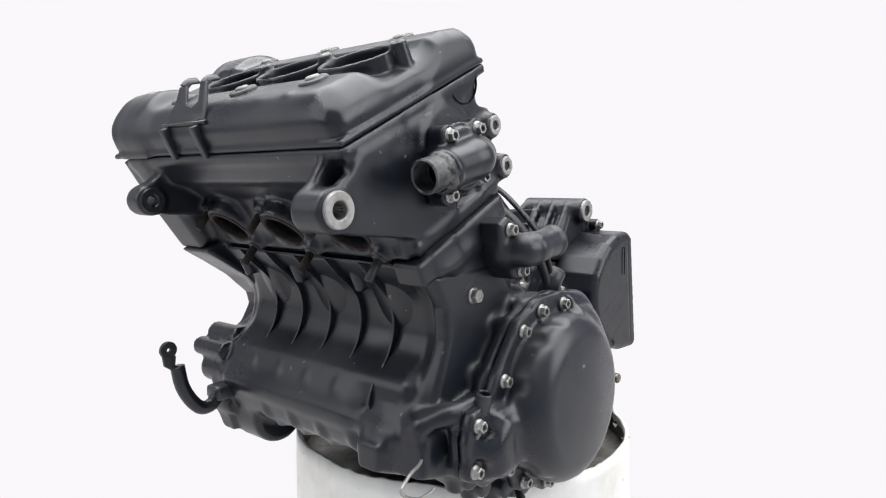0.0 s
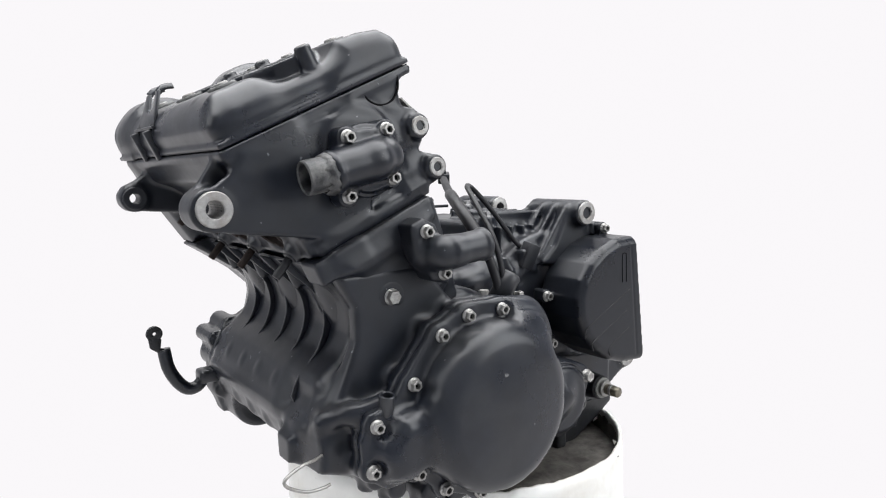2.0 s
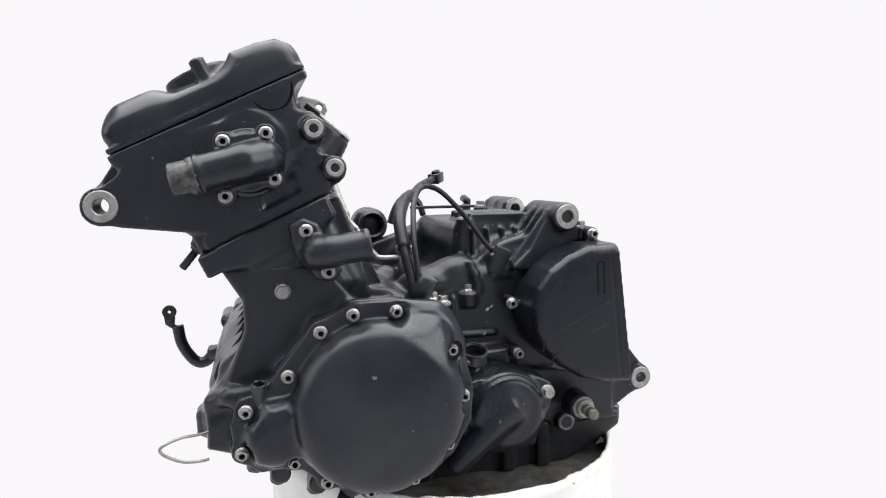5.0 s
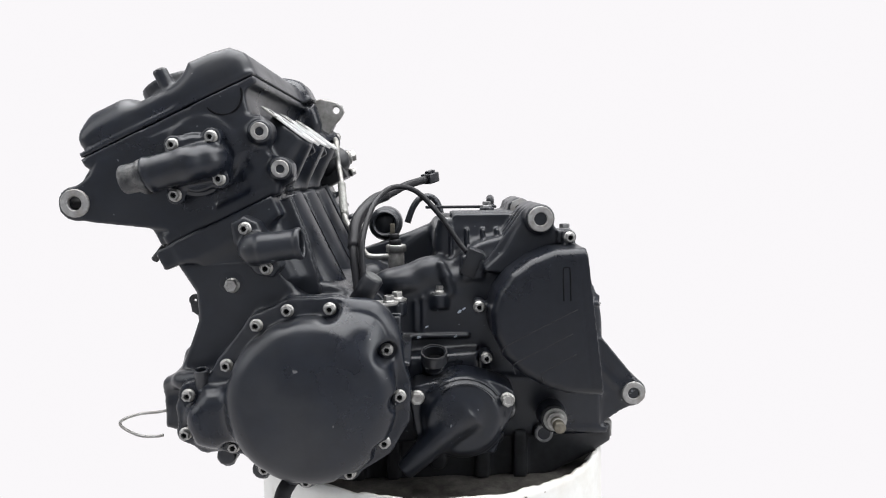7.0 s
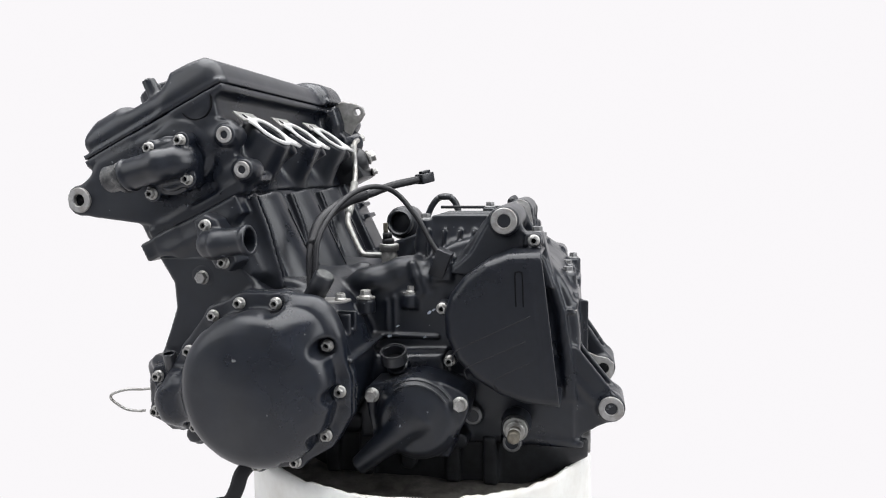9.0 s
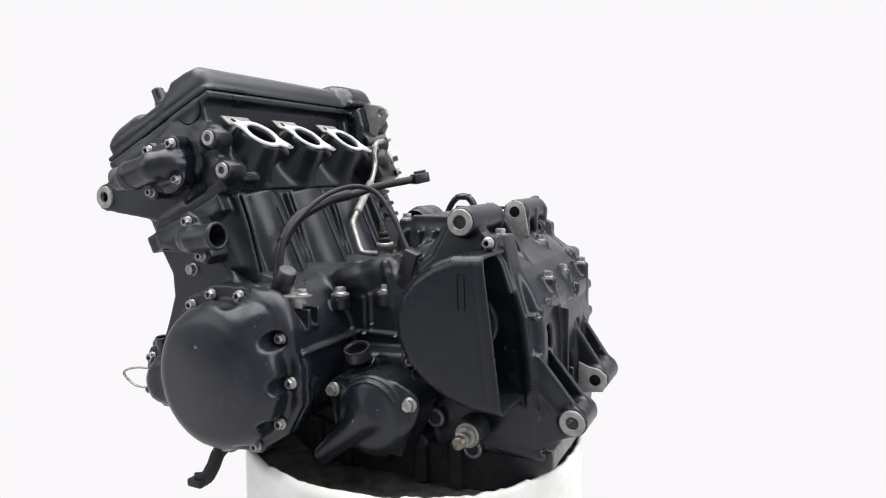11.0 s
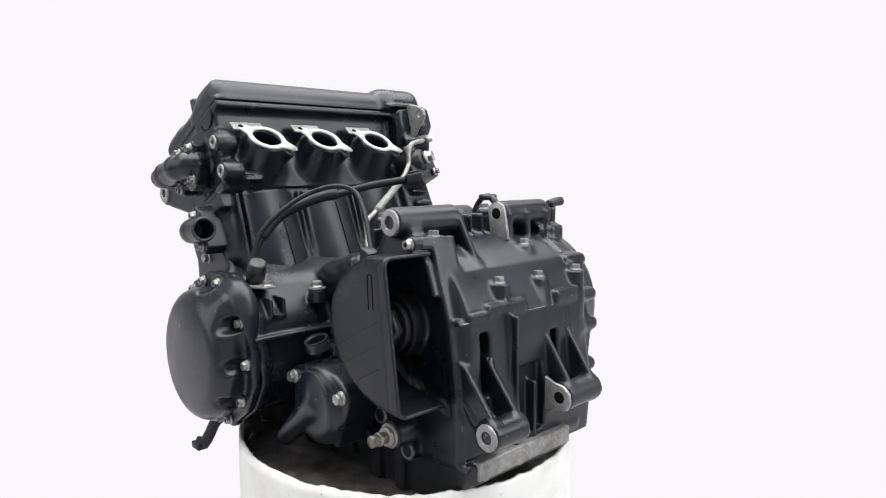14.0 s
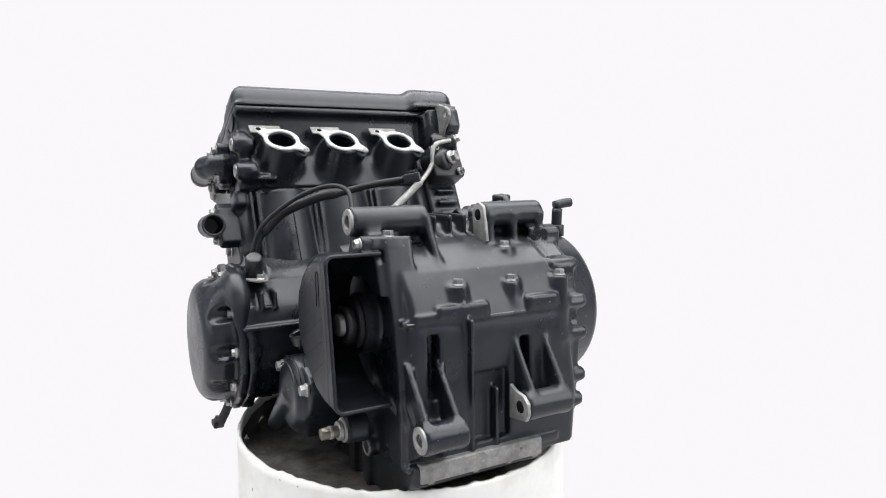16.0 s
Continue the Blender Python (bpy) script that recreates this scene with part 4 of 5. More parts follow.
def generator_cover():
    c = Casting((-0.26, -0.31, 0.185), (-0.015, -0.22, 0.395), 0.0018)
    c.poly(COVER_LINE, -0.2425, -0.2335, 0.002, 0.004)
    c.rod((-0.1175, -0.230, 0.2840), (-0.1165, -0.2770, 0.2850), 0.0775, 0.0750, e=0.019, k=0.005)
    c.egg((-0.1150, -0.260, 0.2850), (0.072, 0.0225, 0.072), 0.012)
    c.rod((-0.209, -0.236, 0.265), (-0.205, -0.2595, 0.266), 0.028, 0.024, e=0.011, k=0.012)
    c.poly([(-0.214, 0.292), (-0.222, 0.246), (-0.18, 0.24), (-0.16, 0.30)], -0.257, -0.236, 0.010, 0.012)
    c.egg((-0.066, -0.236, 0.338), (0.028, 0.017, 0.034), 0.020)
    c.sausage([(-0.086, -0.2430, 0.352), (-0.070, -0.2460, 0.343), (-0.066, -0.2480, 0.325)], 0.011, 0.018)
    for x, y, z in BOLT_SEATS:
        c.rod((x, -0.2335, z), (x, -0.244, z), 0.0088, e=0.001, k=0.005)
    for x, y, z in BOLT_SEATS:
        c.rod((x, -0.2440, z), (x, -0.280, z), 0.0086, 0.0092, e=0.001, k=0.004, cut=True)
    ob = part("generator_cover", c, COVER, engine, "domed black generator cover with small chips")
    for x, y, z in BOLT_SEATS:
        bolt((x, -0.244, z), NEAR, ob, spin=x * 9000 % 60)
    part("hose_stub", ring((-0.2205, -0.242, 0.3120), (0, -0.2, 1), 0.0066, 0.0046, 0.020, 0.0008, 24), PAINT, ob, "short black hose stub")
    return ob


def outlet_housing():
    """Coolant outlet on the end of the head."""
    c = Casting((-0.31, -0.275, 0.44), (-0.165, -0.2, 0.56), 0.0015)
    c.rod((-0.2215, -0.206, 0.5005), (-0.2215, -0.2215, 0.5005), 0.030, e=0.002, k=0.004)
    c.rod((-0.2215, -0.2195, 0.5005), (-0.2215, -0.2255, 0.5005), 0.0255, e=0.002, k=0.003)
    c.sausage([(-0.210, -0.214, 0.504), (-0.211, -0.227, 0.5035), (-0.224, -0.2350, 0.5005), (-0.256, -0.2345, 0.4925)], 0.0158, 0.004)
    c.sausage([(-0.240, -0.222, 0.4965), (-0.208, -0.220, 0.5035)], 0.0168, 0.004)
    c.rod((-0.262, -0.2342, 0.4905), (-0.2575, -0.2342, 0.4920), 0.0172, e=0.002, k=0.003)
    for x, y, z in ((-0.2414, 0, 0.5185), (-0.2062, 0, 0.5255), (-0.2415, 0, 0.4724), (-0.2004, 0, 0.4868)):
        c.rod((x, -0.208, z), (x, -0.2245, z), 0.0086, e=0.001, k=0.004)
    c.rod((-0.30, -0.2342, 0.4850), (-0.25, -0.2350, 0.4935), 0.0105, e=0.0005, k=0.001, cut=True)
    ob = part("outlet_housing", c, PAINT, engine, "glossy black coolant outlet housing")
    for x, y, z in ((-0.2414, 0, 0.5185), (-0.2062, 0, 0.5255), (-0.2415, 0, 0.4724), (-0.2004, 0, 0.4868)):
        bolt((x, -0.2245, z), NEAR, ob, spin=x * 7000 % 60)
    way = Vector((-0.0432, 0.0013, -0.0085))
    bm, m, rnd = bmesh.new(), axis_frame((-0.2645, -0.2342, 0.4899), way), random.Random(3)
    rows = [[bm.verts.new(m @ Vector((r * math.cos(a), r * math.sin(a), z * rnd.uniform(0.3, 1.4)))) for a in np.linspace(0, 2 * math.pi, 36, endpoint=False)]
            for r, z in ((0.0136, -0.004), (0.0168, -0.003), (0.0158, 0.0025), (0.0138, 0.006))]
    for a, b in zip(rows, rows[1:]):
        for i in range(36):
            bm.faces.new((a[i], a[(i + 1) % 36], b[(i + 1) % 36], b[i]))
    part("sealant", smooth(bm, 60), PIPE_END, ob, "torn grey-black sealant remains")
    part("hose_pipe", ring((-0.2836, -0.2342, 0.4870), way, 0.0134, 0.0112, 0.034, 0.0012, 40), PIPE_END, ob, "scraped black pipe end with sealant remains")
    return ob


def coolant_inlet():
    """Elbow pipe bolted to the block."""
    c = Casting((-0.21, -0.275, 0.385), (-0.105, -0.205, 0.46), 0.0015)
    c.poly([(-0.19, 0.447), (-0.178, 0.453), (-0.165, 0.447), (-0.145, 0.405), (-0.153, 0.395), (-0.168, 0.398), (-0.188, 0.43)], -0.236, -0.206, 0.004, 0.006)
    c.sausage([(-0.172, -0.226, 0.422), (-0.165, -0.244, 0.4235), (-0.155, -0.2475, 0.4245)], 0.0135, 0.006)
    c.rod((-0.16, -0.2475, 0.4242), (-0.1225, -0.2475, 0.4285), 0.0135, e=0.001, k=0.004)
    c.rod((-0.1275, -0.2475, 0.4280), (-0.1225, -0.2475, 0.4285), 0.0148, e=0.001, k=0.002)
    c.rod((-0.155, -0.2475, 0.4247), (-0.115, -0.2475, 0.4293), 0.0112, e=0.0005, k=0.0005, cut=True)
    ob = part("coolant_elbow", c, PAINT, engine, "black coolant elbow pipe")
    bolt((-0.1759, -0.236, 0.4415), NEAR, ob)
    bolt((-0.1579, -0.236, 0.4047), NEAR, ob, spin=20)
    return ob


def pump_cover():
    c = Casting((-0.055, -0.235, 0.17), (0.095, -0.15, 0.30), 0.0016)
    c.poly([(-0.031, 0.268), (-0.0300, 0.2590), (-0.0270, 0.245), (-0.0236, 0.2249), (-0.016, 0.205), (0.058, 0.202), (0.064, 0.2206), (0.0740, 0.2406), (0.0790, 0.256),
            (0.0775, 0.268), (0.0695, 0.2735), (0.0528, 0.2805), (0.0233, 0.2850), (0.0042, 0.2815), (-0.0237, 0.2755)], -0.1935, -0.150, 0.003, 0.004)
    c.rod((0.0250, -0.150, 0.2425), (0.0250, -0.1975, 0.2425), 0.0430, e=0.003, k=0.003)
    c.rod((0.0252, -0.190, 0.2425), (0.0252, -0.2040, 0.2425), 0.0415, 0.0375, e=0.006, k=0.004)
    c.rod((0.0300, -0.1915, 0.2490), (-0.0360, -0.2025, 0.1900), 0.0190, 0.0098, e=0.001, k=0.005)
    c.egg((0.022, -0.199, 0.250), (0.022, 0.010, 0.022), 0.008)
    ob = part("water_pump_cover", c, PAINT, engine, "black water pump cover with a hose spout")
    for r, y in ((0.0412, -0.1980), (0.0380, -0.2035)):
        part("cast_ridge", tube([(0.0258 + r * math.cos(a), y, 0.2425 + r * math.sin(a)) for a in np.linspace(0.6, 2.2, 9)], 0.0009, 6, 2), PAINT, ob)
    bolt((-0.0216, -0.1945, 0.2645), NEAR, ob, BOLT_BIG)
    bolt((0.0702, -0.1945, 0.2604), NEAR, ob, BOLT_BIG, 25)
    return ob


D_LINE = [(0.1495, 0.4150), (0.1690, 0.2605), (0.1341, 0.264), (0.110, 0.271), (0.085, 0.286), (0.0665, 0.3045), (0.0555, 0.328), (0.0540, 0.350), (0.0600, 0.370), (0.0740, 0.3885), (0.0950, 0.4035), (0.1180, 0.4125)]


GROOVES = (((0.1399, 0.3528), (0.1031, 0.3344), (0.0773, 0.3214), (0.0658, 0.3139), (0.0637, 0.3043)), ((0.1355, 0.3280), (0.1057, 0.3132), (0.0848, 0.3028), (0.0753, 0.2964), (0.0780, 0.2880)), ((0.1394, 0.3070), (0.1221, 0.2979), (0.1101, 0.2914), (0.1044, 0.2867), (0.1069, 0.2774)))


def sprocket_cover():
    c = Casting((0.04, -0.21, 0.245), (0.185, -0.13, 0.43), 0.0016)
    mid = (0.115, 0.335)
    c.poly([(x + (0.02 if x > 0.14 else 0), z) for x, z in D_LINE], -0.199, -0.125, 0.0105, 0.002)
    c.poly([(0.1505, 0.45), (0.1495, 0.415), (0.169, 0.2605), (0.172, 0.235), (0.22, 0.235), (0.22, 0.45)], -0.22, -0.10, 0.0002, 0.0004, cut=True)
    c.box((0.03, -0.1385, 0.2), (0.2, -0.11, 0.45), 0.0002, 0.0004, cut=True)
    inner = [(mid[0] + (x - mid[0]) * 0.94 + (0.03 if x > 0.14 else 0), mid[1] + (z - mid[1]) * 0.95) for x, z in D_LINE]
    c.poly(inner, -0.1945, -0.11, 0.006, 0.001, cut=True)
    c.sausage([(0.1402, -0.2008, 0.409), (0.1555, -0.2008, 0.272)], 0.0024, 0.0006, cut=True)
    for x, z in ((0.0447, 0.3494), (0.0523, 0.2937), (0.14, 0.4217)):
        c.rod((x, -0.140, z), (x, -0.158, z), 0.0075, e=0.001, k=0.006)
    ob = part("sprocket_cover", c, PLASTIC, engine, "half-round black plastic sprocket cover")
    for x, y, z in ((0.0447, -0.158, 0.3494), (0.0523, -0.158, 0.2937), (0.14, -0.158, 0.4217)):
        bolt((x, y, z), NEAR, ob, spin=15)
    bm = bmesh.new()
    loop = [(0.1262, 0.362), (0.1252, 0.392), (0.1272, 0.3955), (0.1305, 0.3955), (0.1322, 0.392), (0.1332, 0.362)]
    tube([(x, -0.1989, z) for x, z in loop], 0.0007, 6, 3, bm=bm)
    part("moulded_mark", bm, RECESS_SHADE, ob, "narrow moulded loop mark")
    for hook in GROOVES:
        part("groove", tube([(x, -0.1987, z) for x, z in hook], 0.0006, 6, 5), RUBBER, ob)
    return ob


def output_shaft():
    base = part("output_shaft", disc((0.105, -0.172, 0.335), NEAR, 0.012, 0.06, 0.001, 24), STEEL, engine, "splined steel output shaft")
    part("nut", disc((0.105, -0.166, 0.335), NEAR, 0.021, 0.009, 0.001, 6), DARK, base)
    part("collar", ring((0.105, -0.156, 0.335), NEAR, 0.026, 0.011, 0.012), DARK, base)
    part("seal", ring((0.105, -0.151, 0.335), NEAR, 0.032, 0.02, 0.008), RUBBER, base)


def bushing(p, way, outer, inner, deep=0.003, mat=ALU):
    ob = part("mount_bushing", ring(p, way, outer, inner, deep + 0.004, 0.0008, 40), mat, engine, "worn bare metal mount bushing")
    # black disc closes the bushing and paints the shade in its depth
    part("bore_shade", disc(Vector(p) - Vector(way) * (deep + 0.001), way, inner + 0.0004, 0.001, 0.0002), RECESS_SHADE, ob)
    return ob


crankcase()
sump()
cylinder_block()
cylinder_head()
cam_cover()
cover_bracket()
generator_cover()
outlet_housing()
coolant_inlet()
pump_cover()
sprocket_cover()
output_shaft()

# mount bushings
part("mount_bushing", ring((-0.3418, -0.2105, 0.4655), NEAR, 0.0135, 0.0066, 0.036, 0.0008, 40), ALU, engine, "worn bare metal mount bushing")
part("mount_insert", ring((-0.3412, 0.0490, 0.4675), NEAR, 0.0120, 0.0052, 0.004, 0.001, 32), PAINT, engine, "painted mount boss face")
bushing(h(0.1632, -0.2142, -0.0504), NEAR, 0.0084, 0.0040, 0.008)
bushing(h(0.1646, -0.2142, -0.0897), NEAR, 0.0084, 0.0040, 0.008)
bushing((0.1096, -0.1595, 0.4412), NEAR, 0.0135, 0.0068, 0.012)
bushing((0.1105, -0.0032, 0.443), NEAR, 0.0076, 0.0060, -0.0008, DULL)
bushing((0.2189, -0.1365, 0.2439), NEAR, 0.0130, 0.0064, 0.012)
bushing((0.2131, -0.0180, 0.2528), NEAR, 0.0076, 0.0060, -0.0008, DULL)
part("mount_shim", slab([(0.098, 0.446), (0.1015, 0.4535), (0.1105, 0.457), (0.1195, 0.4535), (0.123, 0.446), (0.128, 0.414), (0.102, 0.410)], -0.0028, 0.0012, 0.0005), ALU, engine, "bare grey metal shim")
part("mount_shim", slab([(0.194, 0.272), (0.206, 0.267), (0.2175, 0.2655), (0.2255, 0.259), (0.2265, 0.248), (0.222, 0.240), (0.194, 0.236)], -0.0176, -0.0135, 0.0005), ALU, engine, "bare grey metal shim")

# loose bolts of block and case
bolt((-0.1967, -0.2115, 0.3855), NEAR, engine, BOLT_BIG)
for x, y, z in ((-0.0418, -0.1494, 0.3565), (0.0041, -0.1276, 0.3594), (0.1714, -0.0649, 0.377), (0.1686, 0.0018, 0.376), (0.1742, 0.0631, 0.3775), (0.1372, 0.0148, 0.4085), (0.012, -0.09, 0.4385), (0.07, 0.02, 0.4465)):
    bolt((x, y, z + (0.001 if x < 0.01 and y < -0.1 else -0.001)), UP, engine, BOLT_FLANGE if x < 0.01 and y < -0.1 else BOLT_GREY, x * 5000 % 60)
bolt((0.141, -0.128, 0.4265), UP, engine, BOLT_GREY)

# intake flanges
A_AX = Vector(h(0.1929, 0, -0.0746)) - Vector(h(0.1676, 0, -0.0251))
for v in INTAKE:
    down = A_AX.normalized()
    way = Vector((0, 1, 0)).cross(down).normalized()
    if way.x < 0:
        way = -way
    fr = (h(0.1852, v, -0.0538), ((0, 1, 0), tuple(way), tuple(-down)))
    bm = bmesh.new()
    n = 64
    outer, inner = [], []
    for i in range(n):
        a = 2 * math.pi * i / n
        ca, sa = math.cos(a), math.sin(a)
        lug = math.exp(-((a - radians(320.4)) / 0.21) ** 2) + math.exp(-((a - radians(140.4)) / 0.24) ** 2)
        outer.append((ca * (0.0238 + 0.0165 * lug), sa * (0.0232 + 0.0165 * lug)))
        inner.append((ca * 0.0186, sa * 0.0182))
    o, (ax, ay, az) = Vector(fr[0]), [Vector(q) for q in fr[1]]
    rings = [[bm.verts.new(o + ax * a + az * c + ay * b) for a, c in ln] for ln, b in ((outer, -0.0012), (outer, 0.0012), (inner, 0.0012), (inner, -0.0012))]
    for a, b in zip(rings, rings[1:]):
        for i in range(n):
            bm.faces.new((a[i], a[(i + 1) % n], b[(i + 1) % n], b[i]))
    fl = part("intake_flange", smooth(bm), PORT, engine, "bright machined intake flange face")
    # black disc painted for the shade down the intake
    part("port_shade", disc(o - ay * 0.022, ay, 0.0176, 0.001, 0.0002), RECESS_SHADE, fl)
    tab = [(-0.038, 0.016), (-0.038, 0.031), (0.004, 0.031), (0.004, 0.021), (-0.020, 0.014)]
    part("flange_tab", slab(tab, -0.0012, 0.0008, 0.0004, fr), WASHER, fl, "dull flange tab")
    for sx, sz in ((0.0268, -0.0222), (-0.0268, 0.0222)):
        part("stud_hole", disc(o + ax * sx + az * sz + ay * 0.0015, ay, 0.0036, 0.002, 0.0003, 18), DULL if sx > 0 else RECESS_SHADE, fl)

# exhaust studs and port rings
for v in CYL:
    ex = (h(0.0205, v, -0.084) - h(0.050, v, -0.070)).normalized()
    p = h(0.0203, v, -0.084)
    part("exhaust_port_ring", ring(p + ex * 0.001, ex, 0.0235, 0.0185, 0.006, 0.001, 36), RUST, engine, "rusty exhaust port ring")
    # black disc painted for the shade down the exhaust
    part("exhaust_shade", disc(p - ex * 0.018, ex, 0.0192, 0.001, 0.0002), RECESS_SHADE, engine)
    for dv, w in ((0.026, -0.068), (-0.026, -0.104)):
        q = h(0.021, v + dv, w)
        st = part("exhaust_stud", disc(q + ex * 0.021, ex, 0.0036, 0.025, 0.0006, 14), RUST if dv > 0 or v > -0.1 else DARK, engine, "rusty exhaust stud")
        part("stud_seat", disc(q + ex * 0.0015, ex, 0.0062, 0.004, 0.0006, 14), DARK, st)

# shift shaft
sh = part("shift_shaft", disc((0.1236, -0.199, 0.2301), NEAR, 0.0062, 0.035, 0.001, 20), BRASS, engine, "short steel shift shaft")
part("groove", ring((0.1236, -0.190, 0.2302), NEAR, 0.0069, 0.005, 0.003, 0.0004), STEEL, sh)
part("collar", ring((0.1233, -0.181, 0.2302), NEAR, 0.0098, 0.005, 0.004, 0.0006), STEEL, sh)
part("washer", ring((0.1233, -0.176, 0.2302), NEAR, 0.0125, 0.005, 0.002, 0.0004), WASHER, sh)
part("seal", ring((0.1223, -0.1735, 0.2302), NEAR, 0.0145, 0.008, 0.004), RUBBER, sh)
for x, y, z in ((0.1164, -0.1475, 0.204), (0.0745, -0.1495, 0.232)):
    part("threaded_boss", ring((x, y, z), NEAR, 0.0105, 0.0062, 0.006), HEX, engine)
fill = part("filler_neck", ring((-0.0036, -0.1768, 0.3065), (0, -0.33, 0.94), 0.0138, 0.0112, 0.012, 0.0012, 36), PAINT, engine, "black oil filler neck with a rubbed rim")
part("rim", ring((-0.0036, -0.1772, 0.3071), (0, -0.33, 0.94), 0.0140, 0.0120, 0.001, 0.0003, 36), RUBBER, fill, "rubbed rim")
part("bore_shade", disc((-0.0036, -0.1735, 0.2965), (0, -0.33, 0.94), 0.0117, 0.001), RECESS_SHADE, fill)

# bare chips where the paint has come off
rnd = random.Random(21)
for x, y, z, s in ((0.0254, -0.1340, 0.3390, 0.0034), (0.0300, -0.1340, 0.3425, 0.0022), (-0.0192, -0.1372, 0.3124, 0.0030), (0.0207, -0.1372, 0.3128, 0.0024), (0.0510, -0.1340, 0.3770, 0.0030), (-0.0110, -0.1345, 0.3230, 0.0022)):
    ps = [(x + s * (0.5 + 0.6 * rnd.random()) * math.cos(a), z + s * (0.3 + 0.5 * rnd.random()) * math.sin(a) + 0.35 * s * math.cos(a)) for a in np.linspace(0, 2 * math.pi, 9, endpoint=False)]
    part("paint_chip", slab(ps, y, y - 0.0004, 0), CHIP, engine, "bare bluish paint chip")

# wiring of the crank sensor
har = part("wiring_harness", tube([(-0.0765, -0.214, 0.364), (-0.077, -0.212, 0.385), (-0.081, -0.200, 0.415), (-0.081, -0.175, 0.440), (-0.068, -0.135, 0.459), (-0.050, -0.102, 0.4675), (-0.033, -0.072, 0.476), (-0.010, -0.036, 0.4825)], 0.0046, 12), RUBBER, engine, "black sleeved wiring harness")
part("sleeve", tube([(-0.081, -0.198, 0.418), (-0.080, -0.172, 0.4425), (-0.067, -0.133, 0.4605), (-0.054, -0.108, 0.4665)], 0.0064, 12, 8), RUBBER, har, "taped black sleeve")
cm = axis_frame((-0.006, -0.031, 0.4836), (0.5, 0.72, 0.16))
plug = part("plug", block((-0.007, -0.006, -0.006), (0.007, 0.006, 0.014), 0.0012, cm), PLASTIC, har, "black plastic connector")
part("latch", block((-0.003, 0.006, -0.002), (0.003, 0.009, 0.012), 0.0006, cm), PLASTIC, plug)
thin = part("sensor_cable", tube([(-0.0725, -0.216, 0.366), (-0.0715, -0.214, 0.392), (-0.072, -0.200, 0.428), (-0.062, -0.160, 0.461), (-0.044, -0.125, 0.4755), (-0.020, -0.108, 0.470), (0.006, -0.112, 0.443), (0.026, -0.121, 0.414), (0.034, -0.125, 0.404)], 0.0029, 10), RUBBER, engine, "thin black cable")
cm = pose(0.0400, -0.1330, 0.3965, 8, 22, 0)
part("plug", block((-0.0085, -0.007, -0.018), (0.0085, 0.007, 0.012), 0.001, cm), PLASTIC, thin, "black plastic connector")
sens = part("crank_sensor", disc((-0.0605, -0.2145, 0.3920), (0.50, -0.12, 0.80), 0.0105, 0.032, 0.002, 24), PLASTIC, engine, "black crank sensor")
part("sensor_cap", disc((-0.0603, -0.2146, 0.3924), (0.50, -0.12, 0.80), 0.0088, 0.0015, 0.0006, 24), SEAL, sens, "dusty grey cap")
part("base_plate", slab([(-0.086, -0.222), (-0.060, -0.226), (-0.040, -0.216), (-0.038, -0.204), (-0.060, -0.198), (-0.086, -0.204)], 0.3635, 0.3660, 0.0005, ((0, 0, 0), ((1, 0, 0), (0, 0, 1), (0, 1, 0)))), DULL, sens, "bare metal base plate")
bolt((-0.047, -0.210, 0.3660), UP, sens)

# oil feed pipe, switch
pipe = part("oil_pipe", tube([(-0.136, 0.106, 0.539), (-0.132, 0.085, 0.536), (-0.130, 0.074, 0.531), (-0.129, 0.069, 0.518), (-0.127, 0.066, 0.5015), (-0.121, 0.044, 0.4775), (-0.112, -0.007, 0.4385), (-0.106, -0.025, 0.4285), (-0.1025, -0.030, 0.4235), (-0.0925, -0.037, 0.407), (-0.084, -0.0425, 0.3945), (-0.078, -0.044, 0.3905), (-0.062, -0.0435, 0.390), (-0.047, -0.043, 0.391)], 0.0036, 12, 8), STEEL, engine, "bright plated oil feed pipe")
bolt((-0.1374, 0.1115, 0.5409), (0.45, 0.7, 0.3), pipe, BOLT_BIG)
part("pipe_sleeve", tube([(-0.121, 0.044, 0.4775), (-0.1168, 0.019, 0.4575), (-0.112, -0.006, 0.4390)], 0.0052, 14, 5), WASHER, pipe, "dull grey pipe sleeve")
sw = part("pressure_switch", disc((-0.0465, -0.043, 0.3965), UP, 0.0098, 0.034, 0.001, 24), DULL, engine, "grey pressure switch with a brass nut")
part("nut", disc((-0.0465, -0.043, 0.4045), UP, 0.0125, 0.0085, 0.001, 6), STEEL, sw)
part("shoulder", disc((-0.0475, -0.043, 0.4115), UP, 0.0075, 0.008, 0.002, 20), RUBBER, sw)
part("socket", disc((-0.0485, -0.043, 0.4180), UP, 0.0058, 0.008, 0.001, 20), RUBBER, sw)
part("terminal", block((-0.0535, -0.0442, 0.416), (-0.0475, -0.0428, 0.430), 0.0005), BRASS, sw)
neck = part("breather_neck", ring((-0.0665, 0.072, 0.4212), NEAR, 0.0185, 0.0140, 0.04, 0.002, 40), PAINT, engine, "round black breather neck")
part("bore_shade", disc((-0.0665, 0.090, 0.4212), NEAR, 0.0142, 0.001), RECESS_SHADE, neck)

part("neck_body", disc((-0.0665, 0.084, 0.4200), NEAR, 0.0235, 0.04, 0.006, 40), PAINT, neck)

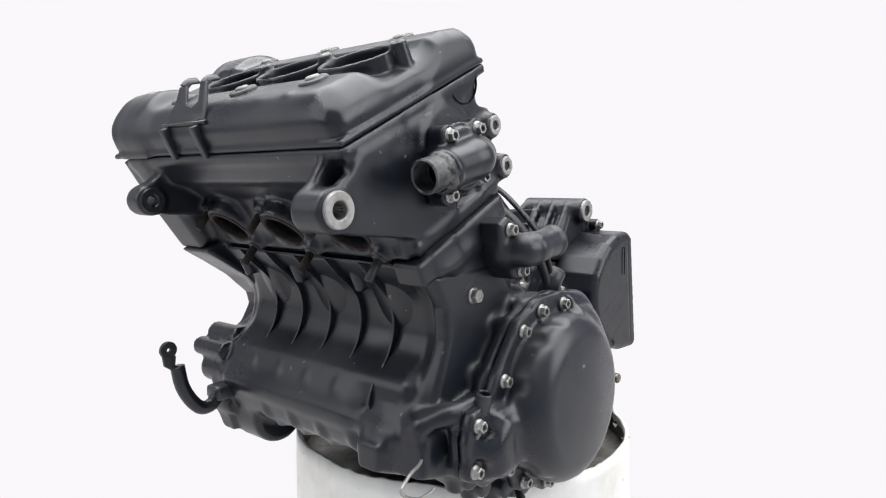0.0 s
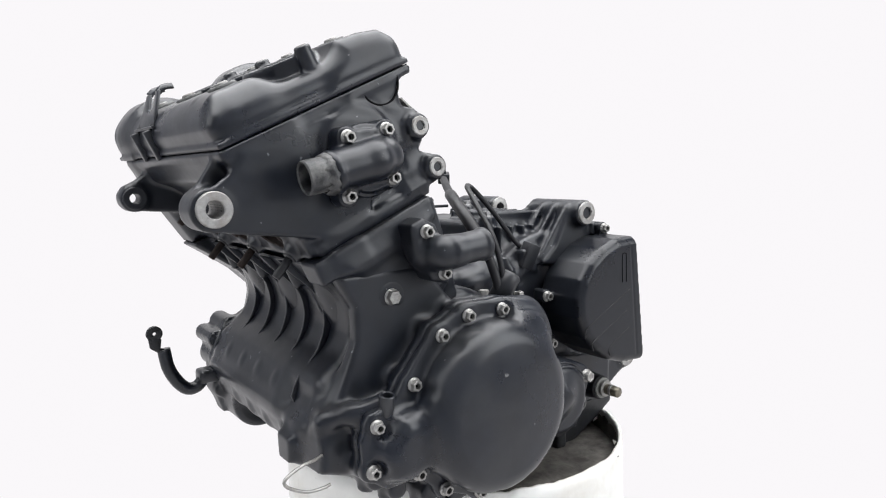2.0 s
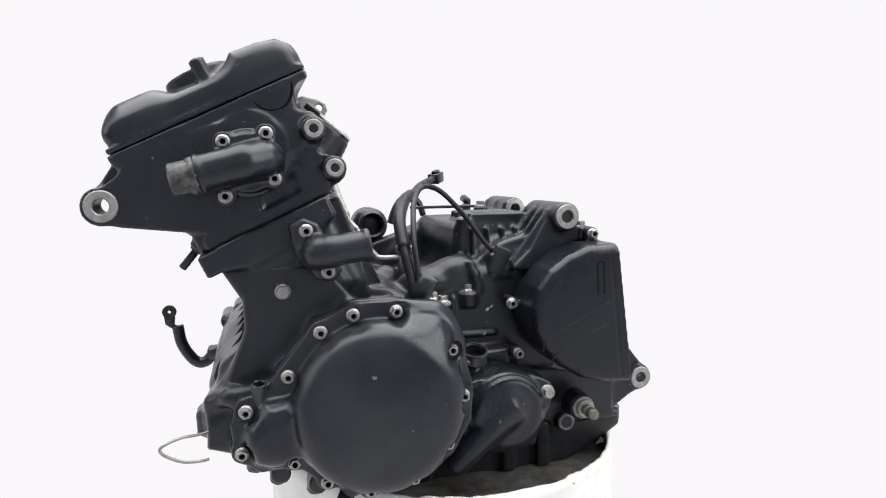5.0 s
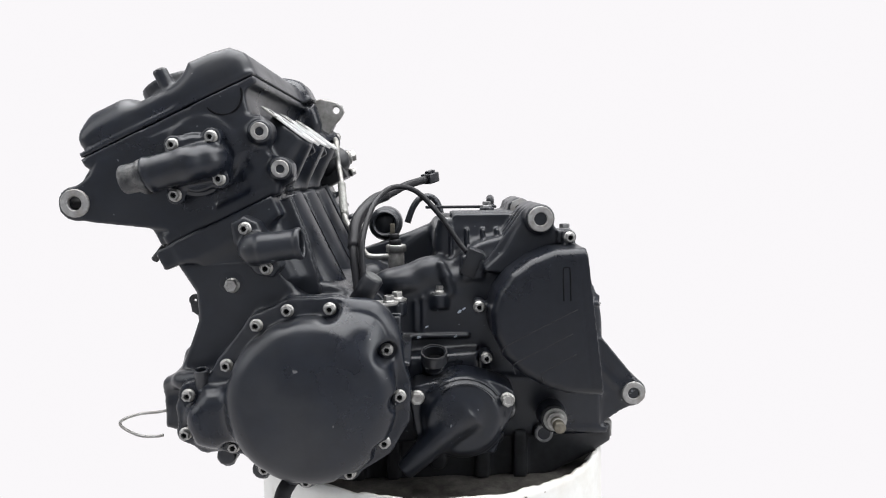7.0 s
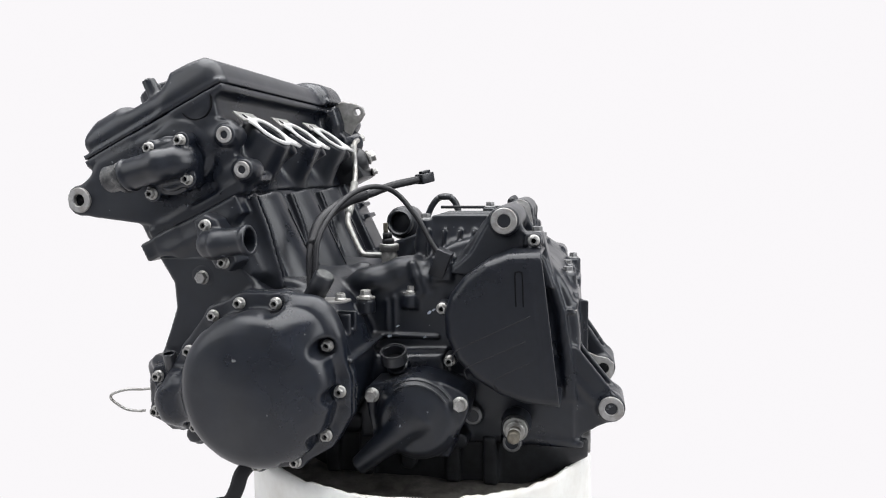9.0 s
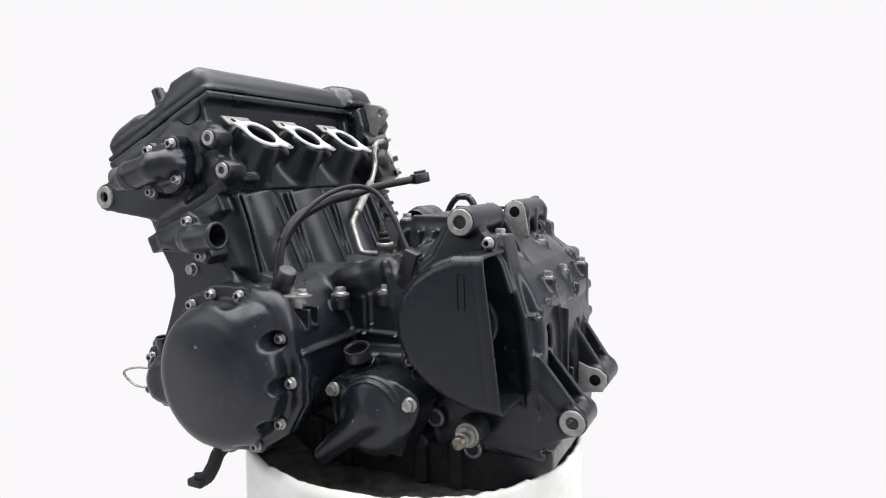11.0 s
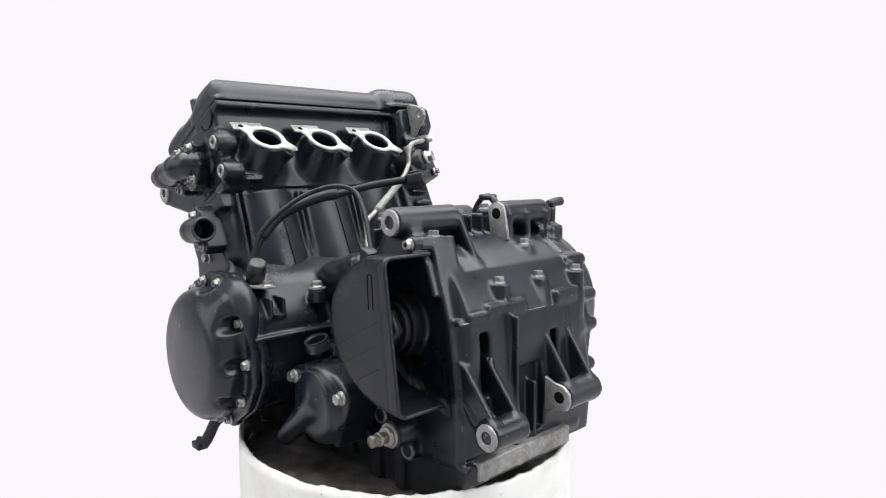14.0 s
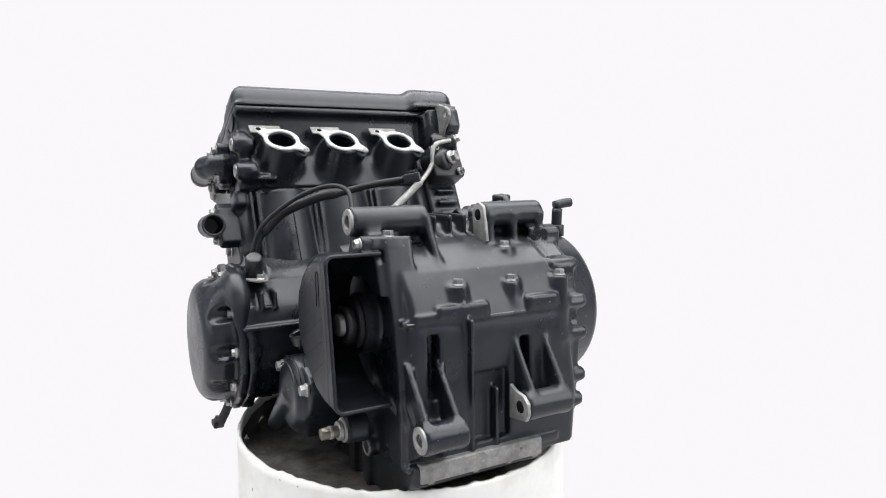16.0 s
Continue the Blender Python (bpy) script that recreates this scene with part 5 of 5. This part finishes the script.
# chain tensioner with its big bolt
ten = part("chain_tensioner", disc(h(0.196, 0.0915, -0.086), (0.8, 0.45, 0.3), 0.0165, 0.04, 0.004, 28), DARK, engine, "black chain tensioner")
bolt(h(0.198, 0.094, -0.086), (0.8, 0.45, 0.3), ten, bolt_mesh(1.7, False))
bolt(h(0.190, 0.074, -0.068), (0.85, 0.3, 0.3), ten)
bolt(h(0.192, 0.108, -0.106), (0.8, 0.45, 0.3), ten)
part("base", slab([(0.150, -0.062), (0.186, -0.060), (0.190, -0.112), (0.150, -0.112)], 0.068, 0.118, 0.004, HEAD), DARK, ten)

# far rear ear of the head
ear = [(0.176, 0.004), (0.200, 0.002), (0.216, -0.010), (0.2235, -0.0195), (0.2225, -0.029), (0.214, -0.0345), (0.200, -0.040), (0.184, -0.052), (0.178, -0.05)]
c = Casting((-0.19, 0.086, 0.54), (-0.10, 0.128, 0.61), 0.0013)
c.poly(ear, 0.0925, 0.0975, 0.001, 0.001, fr=HEAD)
c.rod(h(0.2132, 0.08, -0.0216), h(0.2132, 0.13, -0.0216), 0.0046, e=0.0004, k=0.0006, cut=True)
brk = part("lifting_ear", c, DULL, engine, "grey metal ear with a hole on the head")
part("ear_web", slab([(0.176, 0.002), (0.198, 0.000), (0.206, -0.008), (0.2035, -0.036), (0.184, -0.050), (0.178, -0.05)], 0.0978, 0.122, 0.004, HEAD), PAINT, brk)

# front hose guide
hook = part("hose_guide", tube([(-0.279, 0.061, 0.262), (-0.287, 0.061, 0.2545), (-0.297, 0.062, 0.2540), (-0.307, 0.063, 0.2640), (-0.3155, 0.0635, 0.281), (-0.3190, 0.0645, 0.302)], 0.0070, 14, 8), PAINT, engine, "black bent rod hose guide")
part("eye", ring((-0.3279, 0.0615, 0.3205), NEAR, 0.0084, 0.0020, 0.004, 0.0006, 28), DARK, hook)
part("neck", slab([(-0.3345, 0.316), (-0.3212, 0.314), (-0.3225, 0.304), (-0.3135, 0.3005), (-0.3250, 0.2990), (-0.3330, 0.305)], 0.0612, 0.0655, 0.0006), DARK, hook)
part("clamp", block((-0.2850, 0.050, 0.2580), (-0.258, 0.074, 0.2730), 0.004), PAINT, hook)

# bent wire and rubber strap below
part("bent_wire", tube([(-0.252, -0.203, 0.2625), (-0.272, -0.216, 0.2625), (-0.288, -0.222, 0.2630), (-0.3015, -0.226, 0.2595), (-0.305, -0.227, 0.2550), (-0.299, -0.227, 0.2490), (-0.286, -0.227, 0.2430), (-0.272, -0.226, 0.2418), (-0.2655, -0.225, 0.2425)], 0.0014, 8, 8), STEEL, engine, "loop of bent steel wire")
strap = part("rubber_strap", tube([(-0.118, -0.185, 0.205), (-0.138, -0.215, 0.199), (-0.150, -0.232, 0.188), (-0.154, -0.240, 0.172), (-0.160, -0.245, 0.160), (-0.172, -0.248, 0.157)], 0.008, 10, 8, wide=0.45), RUBBER, engine, "black rubber strap")
part("strap_end", block((-0.180, -0.254, 0.150), (-0.160, -0.240, 0.159), 0.002), RUBBER, strap)

# far top fittings
hood = part("clutch_arm", tube([(-0.036, 0.106, 0.420), (-0.028, 0.107, 0.441), (-0.017, 0.108, 0.4545), (-0.003, 0.109, 0.4565), (0.007, 0.109, 0.4480), (0.013, 0.108, 0.430)], 0.0052, 10, 6, wide=0.8), PAINT, engine, "black clutch cable bracket")
part("pad", block((-0.017, 0.099, 0.452), (0.002, 0.119, 0.4605), 0.003), PAINT, hood)
part("rail", block((-0.01, 0.088, 0.4405), (0.09, 0.094, 0.4445), 0.001), PAINT, hood)
fit = part("elbow_fitting", tube([(0.085, 0.128, 0.400), (0.085, 0.130, 0.425), (0.085, 0.131, 0.444)], 0.0065, 14, 4), PLASTIC, engine, "black plastic elbow fitting")
part("elbow", tube([(0.085, 0.127, 0.448), (0.086, 0.140, 0.4505), (0.087, 0.150, 0.4515)], 0.0058, 12, 4), PLASTIC, fit)
part("collar", disc((0.085, 0.130, 0.424), UP, 0.0095, 0.014, 0.001, 20), PLASTIC, fit)


def motions():
    rows = [i * 0.5 for i in range(33)]
    for ob in (engine, barrel, platter):
        z = ob.location.z
        walk(ob, [(t, pose(0, 0, z, 0, 0, turn_at(t))) for t in rows])


motions()
